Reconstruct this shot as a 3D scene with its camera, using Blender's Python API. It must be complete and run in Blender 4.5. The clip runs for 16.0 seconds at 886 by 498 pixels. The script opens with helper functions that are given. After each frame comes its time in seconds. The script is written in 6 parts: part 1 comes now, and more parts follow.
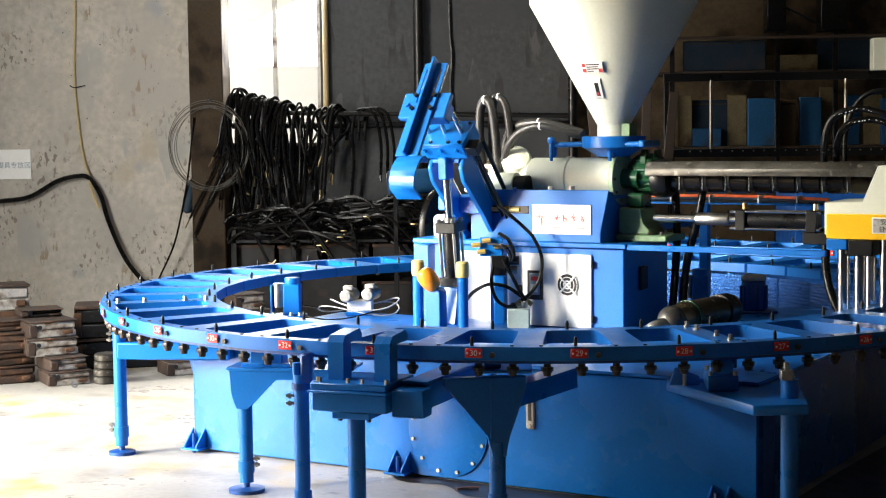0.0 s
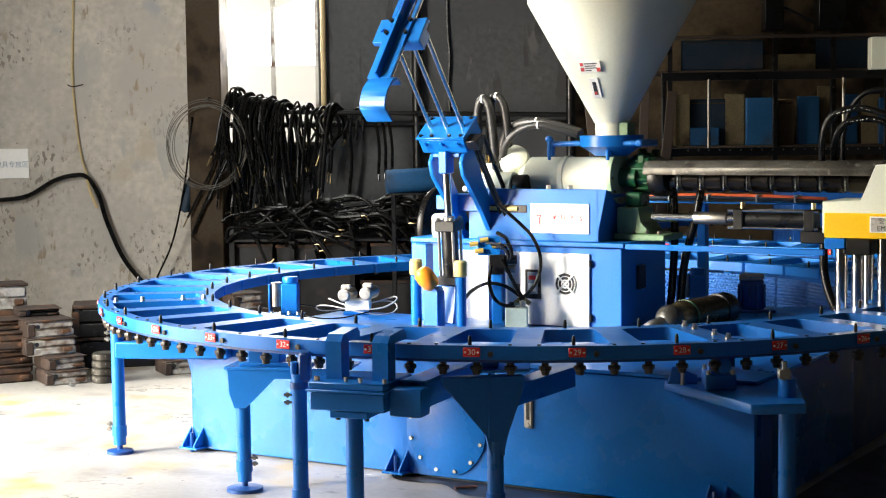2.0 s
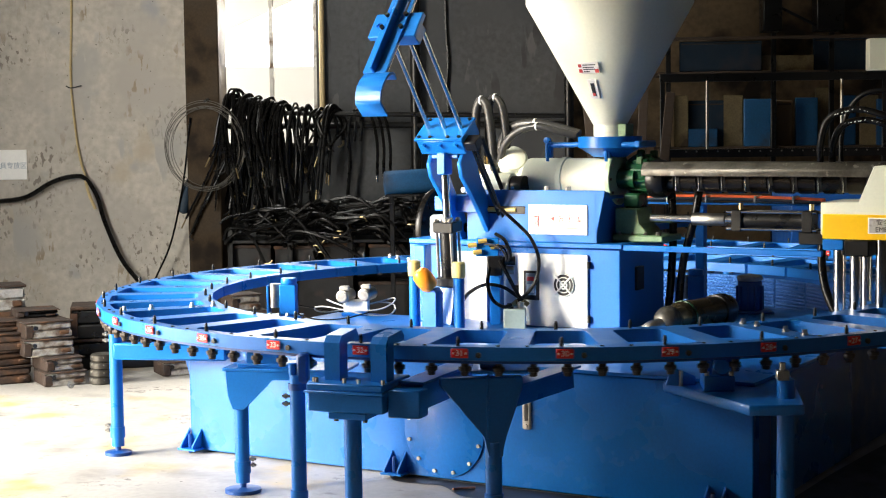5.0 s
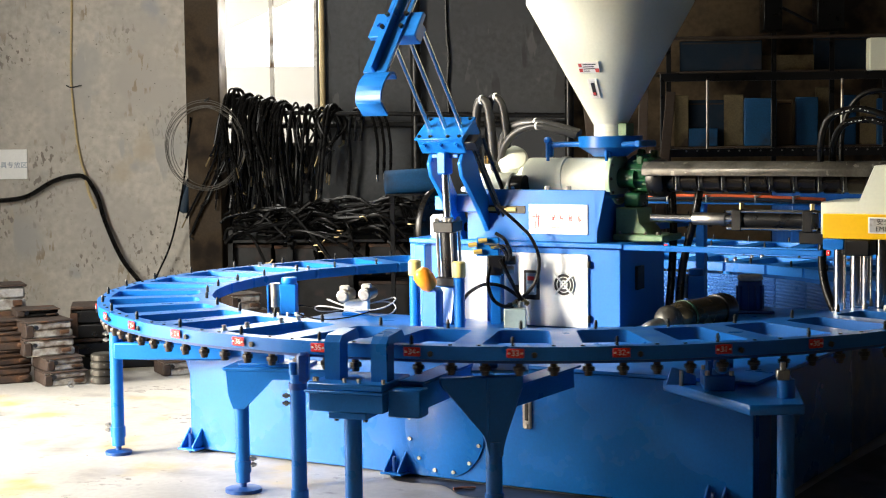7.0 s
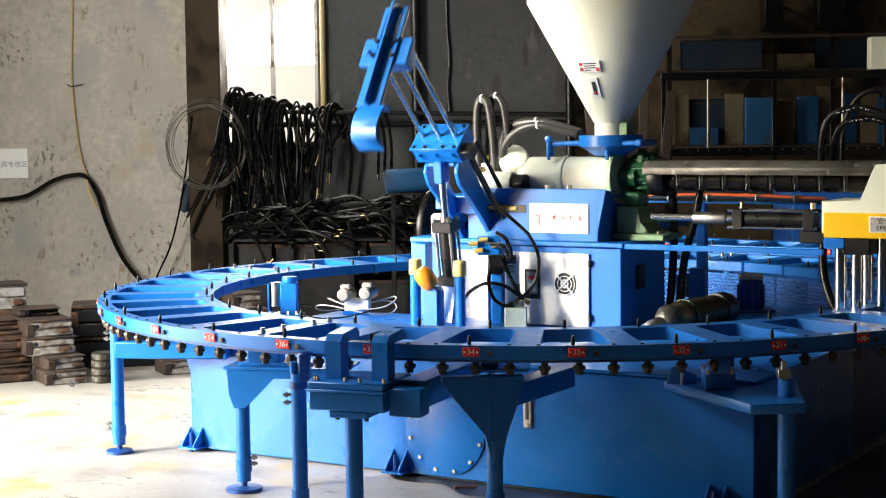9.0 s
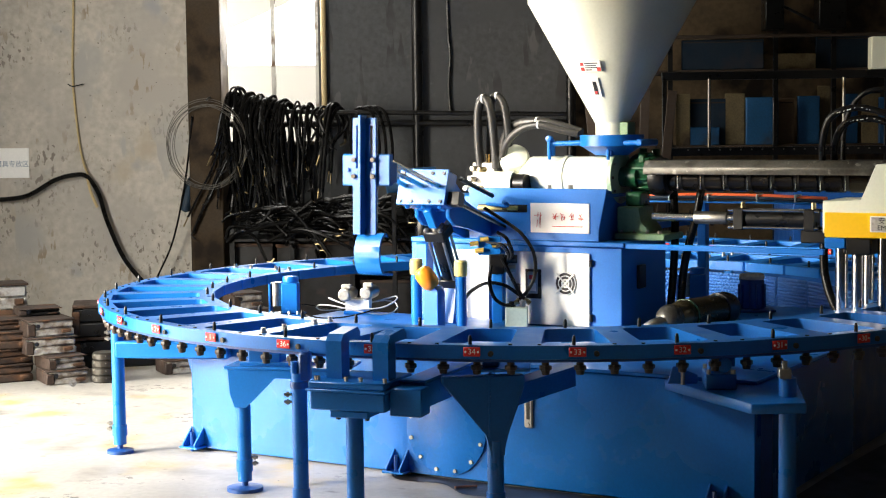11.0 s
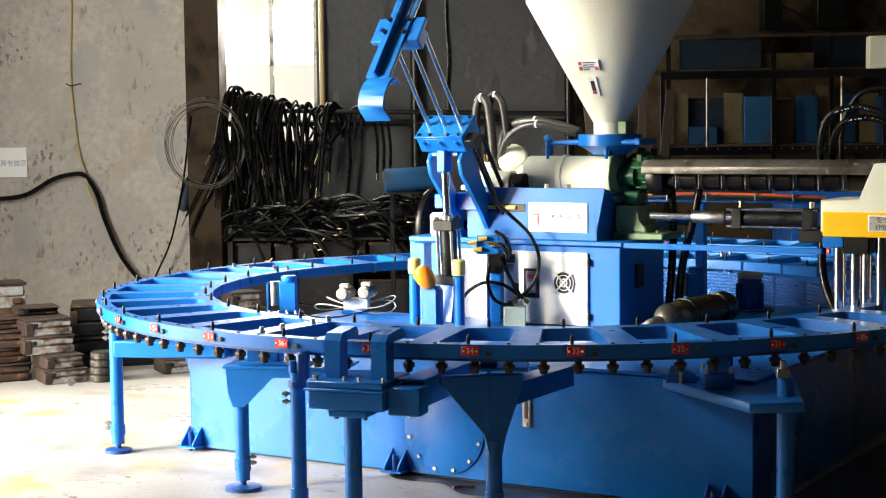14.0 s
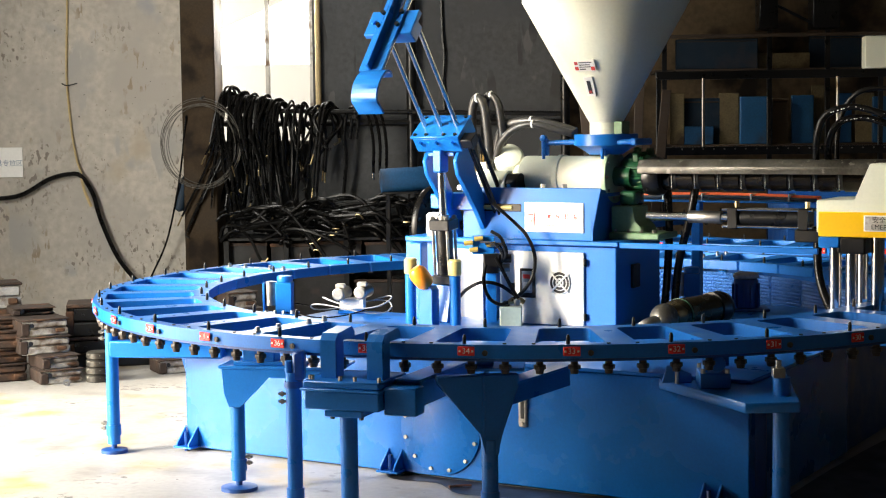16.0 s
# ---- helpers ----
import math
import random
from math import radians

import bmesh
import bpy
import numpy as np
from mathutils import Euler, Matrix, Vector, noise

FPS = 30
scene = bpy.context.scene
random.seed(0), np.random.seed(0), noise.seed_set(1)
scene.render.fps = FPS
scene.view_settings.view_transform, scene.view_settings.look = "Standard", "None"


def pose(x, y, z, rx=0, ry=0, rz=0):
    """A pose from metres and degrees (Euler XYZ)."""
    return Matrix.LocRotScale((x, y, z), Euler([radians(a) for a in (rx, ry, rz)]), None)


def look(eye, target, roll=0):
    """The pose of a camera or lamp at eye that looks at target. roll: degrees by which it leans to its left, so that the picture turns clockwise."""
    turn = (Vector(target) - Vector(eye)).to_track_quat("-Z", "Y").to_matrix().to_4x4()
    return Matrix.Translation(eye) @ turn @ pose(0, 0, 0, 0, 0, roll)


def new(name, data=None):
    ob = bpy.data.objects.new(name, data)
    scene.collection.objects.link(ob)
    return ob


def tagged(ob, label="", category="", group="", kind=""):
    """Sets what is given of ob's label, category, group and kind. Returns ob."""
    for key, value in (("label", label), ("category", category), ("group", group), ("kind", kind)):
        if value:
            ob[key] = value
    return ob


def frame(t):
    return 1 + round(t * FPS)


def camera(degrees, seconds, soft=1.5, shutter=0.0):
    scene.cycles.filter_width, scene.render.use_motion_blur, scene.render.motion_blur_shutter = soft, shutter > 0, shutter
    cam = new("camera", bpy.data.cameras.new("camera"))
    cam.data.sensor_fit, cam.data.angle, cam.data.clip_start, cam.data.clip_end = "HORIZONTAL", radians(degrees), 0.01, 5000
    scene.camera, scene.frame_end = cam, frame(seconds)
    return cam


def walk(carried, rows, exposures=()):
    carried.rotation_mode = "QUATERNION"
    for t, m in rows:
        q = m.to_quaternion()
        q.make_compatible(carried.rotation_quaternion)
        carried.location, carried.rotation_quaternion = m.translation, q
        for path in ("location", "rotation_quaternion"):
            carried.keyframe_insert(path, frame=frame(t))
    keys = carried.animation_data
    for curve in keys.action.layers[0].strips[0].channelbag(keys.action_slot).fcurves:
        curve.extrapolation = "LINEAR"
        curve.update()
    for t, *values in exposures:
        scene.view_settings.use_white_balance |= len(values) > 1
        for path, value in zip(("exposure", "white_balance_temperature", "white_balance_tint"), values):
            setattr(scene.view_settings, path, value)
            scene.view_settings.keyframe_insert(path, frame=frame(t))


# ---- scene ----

# ---- camera ----
SECONDS = 16.0
EYE = (0.0467, -9.704, 1.8274)
TURN = (85.594, 0.708, 3.968)
EXPOSURE = 1.51
PIXEL = 0.0204          # degrees in one unit of the small drift below
cam = camera(31.19, SECONDS, soft=1.1, shutter=0.5)
DRIFT = [(0, 6.4, 1.8), (0.5, 5.4, 1.5), (1, 4.8, 1.2), (1.5, 3.8, 0.9), (2, 2.8, 0.2), (2.5, 1.8, 0), (3, 1.2, 0), (3.5, 0, 0),
         (4, -0.3, 1.2), (6.5, 0.2, 2.6), (7, 0.4, 1.5), (7.5, 1, 0.9), (8, 0.7, 0), (8.5, 1.7, -1.4), (9, 1.7, -0.1), (11.5, 3.4, -1),
         (12, 3, -2), (12.5, 2.8, -2.2), (13, 2.4, -1.8), (13.5, 1.2, -1.8), (14, 0, -1.8), (14.5, -0.3, -1.8), (15, -1.4, -1.8),
         (15.5, -3, -1.8), (16, -7, -1.9)]
walk(cam, [(t, pose(*EYE, TURN[0] + dy * PIXEL, TURN[1], TURN[2] + dx * PIXEL)) for t, dx, dy in DRIFT],
     exposures=[(t, EXPOSURE + stops, kelvin, 10) for t, stops, kelvin in ((0, 0, 6500), (3, 0, 6560), (7, -0.06, 6700), (9, -0.03, 6700), (12, -0.07, 6720), (14.5, 0.0, 6760), (16, 0.0, 6800))])

# ---- light ----
world = bpy.data.worlds.new("sky")
scene.world = world
world.use_nodes = True
wn = world.node_tree.nodes
sky = wn.new("ShaderNodeTexSky")
sky.sky_type = "NISHITA"
sky.sun_disc = False
sky.sun_elevation, sky.sun_rotation = radians(16), radians(-117.5)
world.node_tree.links.new(sky.outputs[0], wn["Background"].inputs[0])
wn["Background"].inputs[1].default_value = 0.15
sun = new("sun", bpy.data.lights.new("sun", "SUN"))
sun.data.energy, sun.data.angle, sun.data.color = 5.0, radians(19), (1, 0.95, 0.86)
sun.matrix_world = look((-8.87, -4.62, 2.87), (0, 0, 0))


def opening_light(name, eye, target, sx, sy, power, colour=(0.97, 0.97, 0.93)):
    lamp = new(name, bpy.data.lights.new(name, "AREA"))
    lamp.data.shape, lamp.data.size, lamp.data.size_y = "RECTANGLE", sx, sy
    lamp.data.energy, lamp.data.color = power, colour
    lamp.matrix_world = look(eye, target)
    return lamp


opening_light("door_daylight", (-5.95, -1.2, 1.9), (-0.5, 0.5, 1.1), 2.3, 3.2, 130)
# added fill lamp above the doorway, for hopper and cabinet
opening_light("high_window_daylight", (-5.95, -1.7, 4.45), (0, 0.8, 1.2), 3.3, 1.2, 135)
opening_light("bay_daylight", (0.3, 7.8, 2.2), (4, 8.6, 1.6), 2.2, 1.8, 7)
opening_light("window_daylight", (-2.6, 5.16, 3.2), (-1.5, 0, 0.6), 0.85, 1.7, 30)

# ---- materials ----


def material(name, colour, rough=0.5, metal=0.0, vary=0.15, scale=6.0, fine=60.0, bump=0.1, stain=None, stain_at=0.62, stain_scale=3.0, coat=0.0, island=False, stretch=(1, 1, 1), specks=None, spec=0.5):
    """Two scales of colour change, uneven gloss, fine relief and, where asked, stains of a second colour."""
    mat = bpy.data.materials.new(name)
    mat.use_nodes = True
    nt = mat.node_tree
    nodes, links = nt.nodes, nt.links
    bsdf = nodes["Principled BSDF"]
    bsdf.inputs["Metallic"].default_value = metal
    bsdf.inputs["Specular IOR Level"].default_value = spec
    bsdf.inputs["Coat Weight"].default_value = coat
    bsdf.inputs["Coat Roughness"].default_value = 0.12
    coords = nodes.new("ShaderNodeTexCoord")
    mapping = nodes.new("ShaderNodeMapping")
    mapping.inputs["Scale"].default_value = stretch
    links.new(coords.outputs["Object"], mapping.inputs["Vector"])

    def noise_node(s, detail):
        n = nodes.new("ShaderNodeTexNoise")
        n.inputs["Scale"].default_value, n.inputs["Detail"].default_value = s, detail
        links.new(mapping.outputs[0], n.inputs["Vector"])
        return n
    big, small = noise_node(scale, 4), noise_node(fine, 3)
    add = nodes.new("ShaderNodeMath")
    add.operation = "ADD"
    links.new(big.outputs["Fac"], add.inputs[0])
    links.new(small.outputs["Fac"], add.inputs[1])
    span = nodes.new("ShaderNodeMapRange")
    span.inputs["From Min"].default_value, span.inputs["From Max"].default_value = 0.6, 1.4
    span.inputs["To Min"].default_value, span.inputs["To Max"].default_value = 1 - vary, 1 + vary
    links.new(add.outputs[0], span.inputs["Value"])
    value = span.outputs[0]
    if island:
        info = nodes.new("ShaderNodeObjectInfo")
        r = nodes.new("ShaderNodeMapRange")
        r.inputs["To Min"].default_value, r.inputs["To Max"].default_value = 0.75, 1.25
        links.new(info.outputs["Random"], r.inputs["Value"])
        mul = nodes.new("ShaderNodeMath")
        mul.operation = "MULTIPLY"
        links.new(value, mul.inputs[0])
        links.new(r.outputs[0], mul.inputs[1])
        value = mul.outputs[0]
    tint = nodes.new("ShaderNodeVectorMath")
    tint.operation = "SCALE"
    tint.inputs[0].default_value = colour
    links.new(value, tint.inputs["Scale"])
    out = tint.outputs[0]
    if stain:
        blot = noise_node(stain_scale, 6)
        ramp = nodes.new("ShaderNodeMapRange")
        ramp.inputs["From Min"].default_value, ramp.inputs["From Max"].default_value = stain_at - 0.06, stain_at + 0.08
        links.new(blot.outputs["Fac"], ramp.inputs["Value"])
        mix = nodes.new("ShaderNodeMix")
        mix.data_type = "RGBA"
        links.new(ramp.outputs[0], mix.inputs["Factor"])
        links.new(out, mix.inputs["A"])
        mix.inputs["B"].default_value = (*stain, 1)
        out = mix.outputs["Result"]
    for speck_colour, speck_scale, speck_at in specks or ():
        dots = noise_node(speck_scale, 5)
        cut = nodes.new("ShaderNodeMapRange")
        cut.inputs["From Min"].default_value, cut.inputs["From Max"].default_value = speck_at, speck_at + (0.03 if speck_scale > 8 else 0.16)
        links.new(dots.outputs["Fac"], cut.inputs["Value"])
        mix = nodes.new("ShaderNodeMix")
        mix.data_type = "RGBA"
        links.new(cut.outputs[0], mix.inputs["Factor"])
        links.new(out, mix.inputs["A"])
        mix.inputs["B"].default_value = (*speck_colour, 1)
        out = mix.outputs["Result"]
    links.new(out, bsdf.inputs["Base Color"])
    gloss = nodes.new("ShaderNodeMapRange")
    gloss.inputs["From Min"].default_value, gloss.inputs["From Max"].default_value = 0.3, 0.7
    gloss.inputs["To Min"].default_value, gloss.inputs["To Max"].default_value = max(0.03, rough * 0.75), min(1, rough * 1.25)
    links.new(big.outputs["Fac"], gloss.inputs["Value"])
    links.new(gloss.outputs[0], bsdf.inputs["Roughness"])
    if bump:
        b = nodes.new("ShaderNodeBump")
        b.inputs["Strength"].default_value, b.inputs["Distance"].default_value = bump, 0.004
        links.new(add.outputs[0], b.inputs["Height"])
        links.new(b.outputs[0], bsdf.inputs["Normal"])
    return mat


BLUE = material("blue_paint", (0.0045, 0.142, 0.50), 0.34, vary=0.12, scale=5, fine=90, bump=0.04, coat=0.05, spec=0.4)
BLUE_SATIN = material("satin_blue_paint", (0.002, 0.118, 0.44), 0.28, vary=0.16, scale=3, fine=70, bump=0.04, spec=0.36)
# darker patchy blue: feet, track, pedestal, lower plates, motor, rear machine
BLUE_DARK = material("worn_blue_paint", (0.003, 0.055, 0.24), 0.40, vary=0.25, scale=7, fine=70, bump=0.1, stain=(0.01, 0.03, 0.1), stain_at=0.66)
BLUE_FADED = material("faded_blue_board", (0.006, 0.022, 0.042), 0.7, vary=0.3, scale=4, stain=(0.03, 0.03, 0.04), stain_at=0.6)
CREAM = material("cream_paint", (0.74, 0.76, 0.64), 0.4, vary=0.05, scale=4, bump=0.04, coat=0.15)
WHITE = material("white_paint", (0.85, 0.845, 0.80), 0.42, vary=0.05, scale=4, bump=0.03)
PAPER = material("printed_plate", (0.82, 0.80, 0.76), 0.35, vary=0.05, scale=9, bump=0.0)
RED = material("red_enamel", (0.70, 0.025, 0.02), 0.35, vary=0.12, bump=0.03)
PINK = material("faded_red_print", (0.60, 0.06, 0.05), 0.45, vary=0.1, bump=0)
ORANGE = material("orange_plastic", (0.85, 0.28, 0.02), 0.35, vary=0.06, bump=0.03)
RED_HOSE = material("orange_red_hose", (0.95, 0.16, 0.05), 0.4, vary=0.1, bump=0.03)
YELLOW = material("yellow_paint", (0.90, 0.52, 0.0), 0.4, vary=0.05, bump=0.03)
CUP = material("pale_yellow_plastic", (0.58, 0.48, 0.17), 0.3, vary=0.1, bump=0.02)
STEEL_BROWN = material("brown_painted_steel", (0.046, 0.030, 0.016), 0.75, vary=0.3, scale=3, bump=0.15, spec=0.2, stain=(0.02, 0.014, 0.01), stain_at=0.6)
GREEN = material("green_enamel", (0.012, 0.085, 0.032), 0.3, vary=0.25, scale=8, bump=0.12, coat=0.2)
GREEN_PALE = material("pale_green_casting", (0.16, 0.28, 0.15), 0.45, vary=0.2, scale=9, bump=0.15)
# green made paler so the flange's shaded end face looks lit
GREEN_LIT = material("pale_green_enamel", (0.36, 0.48, 0.32), 0.4, vary=0.12, scale=8, bump=0.06)
CHROME = material("chromed_steel", (0.50, 0.50, 0.50), 0.20, metal=1.0, vary=0.05, bump=0.02)
STEEL = material("dull_steel", (0.42, 0.40, 0.36), 0.38, metal=1.0, vary=0.25, scale=12, bump=0.1, stain=(0.12, 0.09, 0.06), stain_at=0.6)
DARK_STEEL = material("oiled_black_steel", (0.010, 0.0095, 0.009), 0.33, metal=0.3, vary=0.3, scale=10, bump=0.1)
BRONZE = material("bronze_lacquer", (0.075, 0.06, 0.032), 0.25, metal=0.6, vary=0.15, bump=0.05)
BAND = material("dark_heater_band", (0.022, 0.018, 0.014), 0.24, metal=0.7, vary=0.3, scale=12, bump=0.06)
BRASS = material("brass_fitting", (0.30, 0.23, 0.12), 0.3, metal=1.0, vary=0.15, bump=0.05)
YELLOW_BRASS = material("bright_yellow_brass", (0.62, 0.42, 0.10), 0.35, metal=0.4, vary=0.15, bump=0.04)
COPPER = material("copper_tube", (0.55, 0.22, 0.12), 0.4, metal=0.8, vary=0.2, bump=0.05)
RUBBER = material("black_rubber_hose", (0.0035, 0.0032, 0.003), 0.30, spec=0.18, vary=0.3, scale=14, bump=0.15)
BROWN_RUBBER = material("brown_black_nut", (0.035, 0.024, 0.018), 0.42, vary=0.4, scale=30, fine=120, bump=0.2)
GREY_HOSE = material("grey_ribbed_hose", (0.030, 0.029, 0.028), 0.4, vary=0.2, scale=10, bump=0.1)
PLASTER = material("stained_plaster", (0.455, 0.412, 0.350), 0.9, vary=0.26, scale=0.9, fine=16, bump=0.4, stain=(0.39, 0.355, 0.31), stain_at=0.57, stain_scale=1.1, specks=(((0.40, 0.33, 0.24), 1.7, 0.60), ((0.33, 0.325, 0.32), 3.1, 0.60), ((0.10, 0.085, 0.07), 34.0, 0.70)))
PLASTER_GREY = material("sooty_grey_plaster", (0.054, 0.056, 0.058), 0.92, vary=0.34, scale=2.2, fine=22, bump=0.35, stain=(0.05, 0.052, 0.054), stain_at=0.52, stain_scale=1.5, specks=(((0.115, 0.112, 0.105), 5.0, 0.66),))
CONCRETE = material("grey_concrete", (0.17, 0.15, 0.125), 0.9, vary=0.2, scale=2, fine=30, bump=0.4)
# for unseen walls: colour kept dark so they bounce little light
LOW_BOUNCE = material("sooty_dark_wall", (0.045, 0.043, 0.04), 0.9, vary=0.2, scale=2, bump=0.3)
COVER_STEEL = material("dull_brown_grey_steel", (0.085, 0.08, 0.068), 0.45, metal=0.55, vary=0.4, scale=11, fine=70, bump=0.2, stain=(0.035, 0.03, 0.024), stain_at=0.54, stain_scale=7, specks=(((0.20, 0.19, 0.165), 22.0, 0.64),))
BROWN_WALL = material("brown_dusty_wall", (0.26, 0.175, 0.095), 0.9, vary=0.35, scale=2, fine=14, bump=0.4, stain=(0.05, 0.035, 0.025), stain_at=0.55, stain_scale=1.4)
FLOOR = material("worn_concrete_floor", (0.43, 0.405, 0.365), 0.5, specks=(((0.22, 0.20, 0.18), 1.7, 0.56), ((0.14, 0.12, 0.10), 6.0, 0.63), ((0.08, 0.07, 0.06), 26.0, 0.71)), vary=0.16, scale=1.2, fine=26, bump=0.2, stain=(0.46, 0.34, 0.14), stain_at=0.61, stain_scale=1.9)
FLOOR_BLACK = material("old_black_oil", (0.022, 0.019, 0.016), 0.38, vary=0.4, scale=5, fine=40, bump=0.2, specks=(((0.14, 0.12, 0.09), 7.0, 0.62),))
RUST = material("rusty_casting", (0.040, 0.023, 0.015), 0.85, vary=0.4, scale=9, fine=50, bump=0.5, stain=(0.12, 0.055, 0.025), stain_at=0.62, stain_scale=7)
# near black with red-brown patches: darkness under the heap put into colour
BIN_BLACK = material("oily_dark_rust", (0.006, 0.004, 0.003), 0.6, vary=0.4, scale=8, bump=0.3, stain=(0.035, 0.014, 0.008), stain_at=0.64, stain_scale=6)
MOULD = material("grimy_mould_metal", (0.44, 0.41, 0.36), 0.7, metal=0.0, vary=0.3, scale=9, bump=0.3, stain=(0.12, 0.08, 0.055), stain_at=0.58, stain_scale=8)
ALUMINIUM = material("grimy_aluminium", (0.45, 0.43, 0.39), 0.55, metal=0.5, vary=0.25, scale=10, bump=0.25, stain=(0.13, 0.08, 0.05), stain_at=0.6, stain_scale=8)
WOOD = material("dark_old_board", (0.06, 0.038, 0.024), 0.8, vary=0.3, scale=4, bump=0.3, stretch=(1, 1, 8))
CARD = material("brown_carton", (0.16, 0.105, 0.055), 0.85, vary=0.2, scale=4, bump=0.1)
TAN = material("dusty_tan_board", (0.21, 0.155, 0.075), 0.85, vary=0.35, scale=3, bump=0.15, stain=(0.06, 0.04, 0.025), stain_at=0.56)
BLUE_STORE = material("blue_store_board", (0.005, 0.07, 0.18), 0.6, vary=0.3, scale=4, stain=(0.02, 0.03, 0.05), stain_at=0.62)
BLACK_INK = material("black_ink", (0.015, 0.015, 0.015), 0.5, vary=0.1, bump=0)
SCREEN = material("grey_keypad", (0.25, 0.30, 0.36), 0.3, vary=0.1, bump=0)
GREY_BOX = material("grey_green_enamel", (0.30, 0.38, 0.36), 0.4, vary=0.1, bump=0.04)
CABLE = material("pale_cable", (0.48, 0.36, 0.18), 0.6, vary=0.2, bump=0.05)
WHITE_CABLE = material("white_cable", (0.42, 0.42, 0.41), 0.45, vary=0.1, bump=0.02)
WIRE = material("galvanised_wire", (0.12, 0.11, 0.095), 0.5, metal=0.3, vary=0.2, bump=0)



def scratched(mat, colour, stretch, scale, at, patch_scale, patch_at):
    """Short marks of one colour that gather in patches, laid over a material's paint."""
    nt = mat.node_tree
    nodes, links = nt.nodes, nt.links
    coords = nodes.new("ShaderNodeTexCoord")
    mapping = nodes.new("ShaderNodeMapping")
    mapping.inputs["Scale"].default_value = stretch
    links.new(coords.outputs["Object"], mapping.inputs["Vector"])
    masks = []
    for src, sc, cut, soft in ((mapping.outputs[0], scale, at, 0.025), (coords.outputs["Object"], patch_scale, patch_at, 0.08)):
        n = nodes.new("ShaderNodeTexNoise")
        n.inputs["Scale"].default_value, n.inputs["Detail"].default_value = sc, 5
        links.new(src, n.inputs["Vector"])
        r = nodes.new("ShaderNodeMapRange")
        r.inputs["From Min"].default_value, r.inputs["From Max"].default_value = cut, cut + soft
        links.new(n.outputs["Fac"], r.inputs["Value"])
        masks.append(r)
    mul = nodes.new("ShaderNodeMath")
    mul.operation = "MULTIPLY"
    links.new(masks[0].outputs[0], mul.inputs[0])
    links.new(masks[1].outputs[0], mul.inputs[1])
    mix = nodes.new("ShaderNodeMix")
    mix.data_type = "RGBA"
    base = nodes["Principled BSDF"].inputs["Base Color"]
    links.new(mul.outputs[0], mix.inputs["Factor"])
    links.new(base.links[0].from_socket, mix.inputs["A"])
    mix.inputs["B"].default_value = (*colour, 1)
    links.new(mix.outputs["Result"], base)


scratched(PLASTER, (0.21, 0.18, 0.15), (1, 1, 0.6), 26, 0.575, 1.5, 0.53)
scratched(PLASTER, (0.29, 0.23, 0.16), (1, 1, 0.35), 15, 0.57, 1.9, 0.55)
scratched(PLASTER, (0.37, 0.35, 0.32), (1, 1, 0.25), 3, 0.54, 0.8, 0.52)
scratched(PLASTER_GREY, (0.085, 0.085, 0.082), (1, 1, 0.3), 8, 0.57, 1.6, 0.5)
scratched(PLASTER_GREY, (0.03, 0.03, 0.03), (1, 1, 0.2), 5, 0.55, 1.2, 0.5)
scratched(FLOOR, (0.09, 0.08, 0.07), (1, 1, 1), 16, 0.58, 1.1, 0.56)
glass = bpy.data.materials.new("window_glass")
glass.use_nodes = True
gb = glass.node_tree.nodes["Principled BSDF"]
gb.inputs["Transmission Weight"].default_value, gb.inputs["Roughness"].default_value, gb.inputs["IOR"].default_value = 1.0, 0.02, 1.45
frosted = bpy.data.materials.new("frosted_glass")
frosted.use_nodes = True
fb = frosted.node_tree.nodes["Principled BSDF"]
fb.inputs["Base Color"].default_value, fb.inputs["Transmission Weight"].default_value, fb.inputs["Roughness"].default_value = (0.85, 0.88, 0.86, 1), 0.7, 0.8
bright = bpy.data.materials.new("hazy_daylight")
bright.use_nodes = True
hb = bright.node_tree.nodes["Principled BSDF"]
hb.inputs["Emission Color"].default_value, hb.inputs["Emission Strength"].default_value = (1.0, 0.95, 0.83, 1), 0.315

# ---- mesh helpers ----
ORIGIN = {}
MACHINE = pose(0, 0, 0, 0, 0, -27)      # the injection machine's own frame: x along its barrel, y away from the viewer


def thing(name, at, label, category, group="", frame_of=None, kind=""):
    ob = new(name)
    ob.empty_display_size = 0.1
    base = frame_of or Matrix()
    ob.matrix_world = base @ Matrix.Translation(at)
    ORIGIN[ob.name] = Vector(at)
    return tagged(ob, label, category, group, kind)


def mthing(name, at, label, category, group=""):
    return thing(name, at, label, category, group, MACHINE)


def part(name, bm, mat, parent=None, label="", smooth=None):
    data = bpy.data.meshes.new(name)
    if parent is not None:
        root = parent
        while root.parent is not None:
            root = root.parent
        bmesh.ops.translate(bm, vec=-ORIGIN[root.name], verts=bm.verts)
    bmesh.ops.recalc_face_normals(bm, faces=bm.faces)
    limit = radians(38)
    for f in bm.faces:
        f.smooth = True
    for e in bm.edges:
        e.smooth = len(e.link_faces) == 2 and e.calc_face_angle(0) < limit
    bm.to_mesh(data)
    bm.free()
    data.materials.append(mat)
    ob = new(name, data)
    if parent is not None:
        ob.parent = parent
    if label:
        tagged(ob, label)
    return ob


def solid(name, bm, mat, label, category, group="", kind="", frame_of=None):
    """A thing or a piece of the setting that is one mesh."""
    ob = part(name, bm, mat)
    if frame_of is not None:
        ob.matrix_world = frame_of
    return tagged(ob, label, category, group, kind)


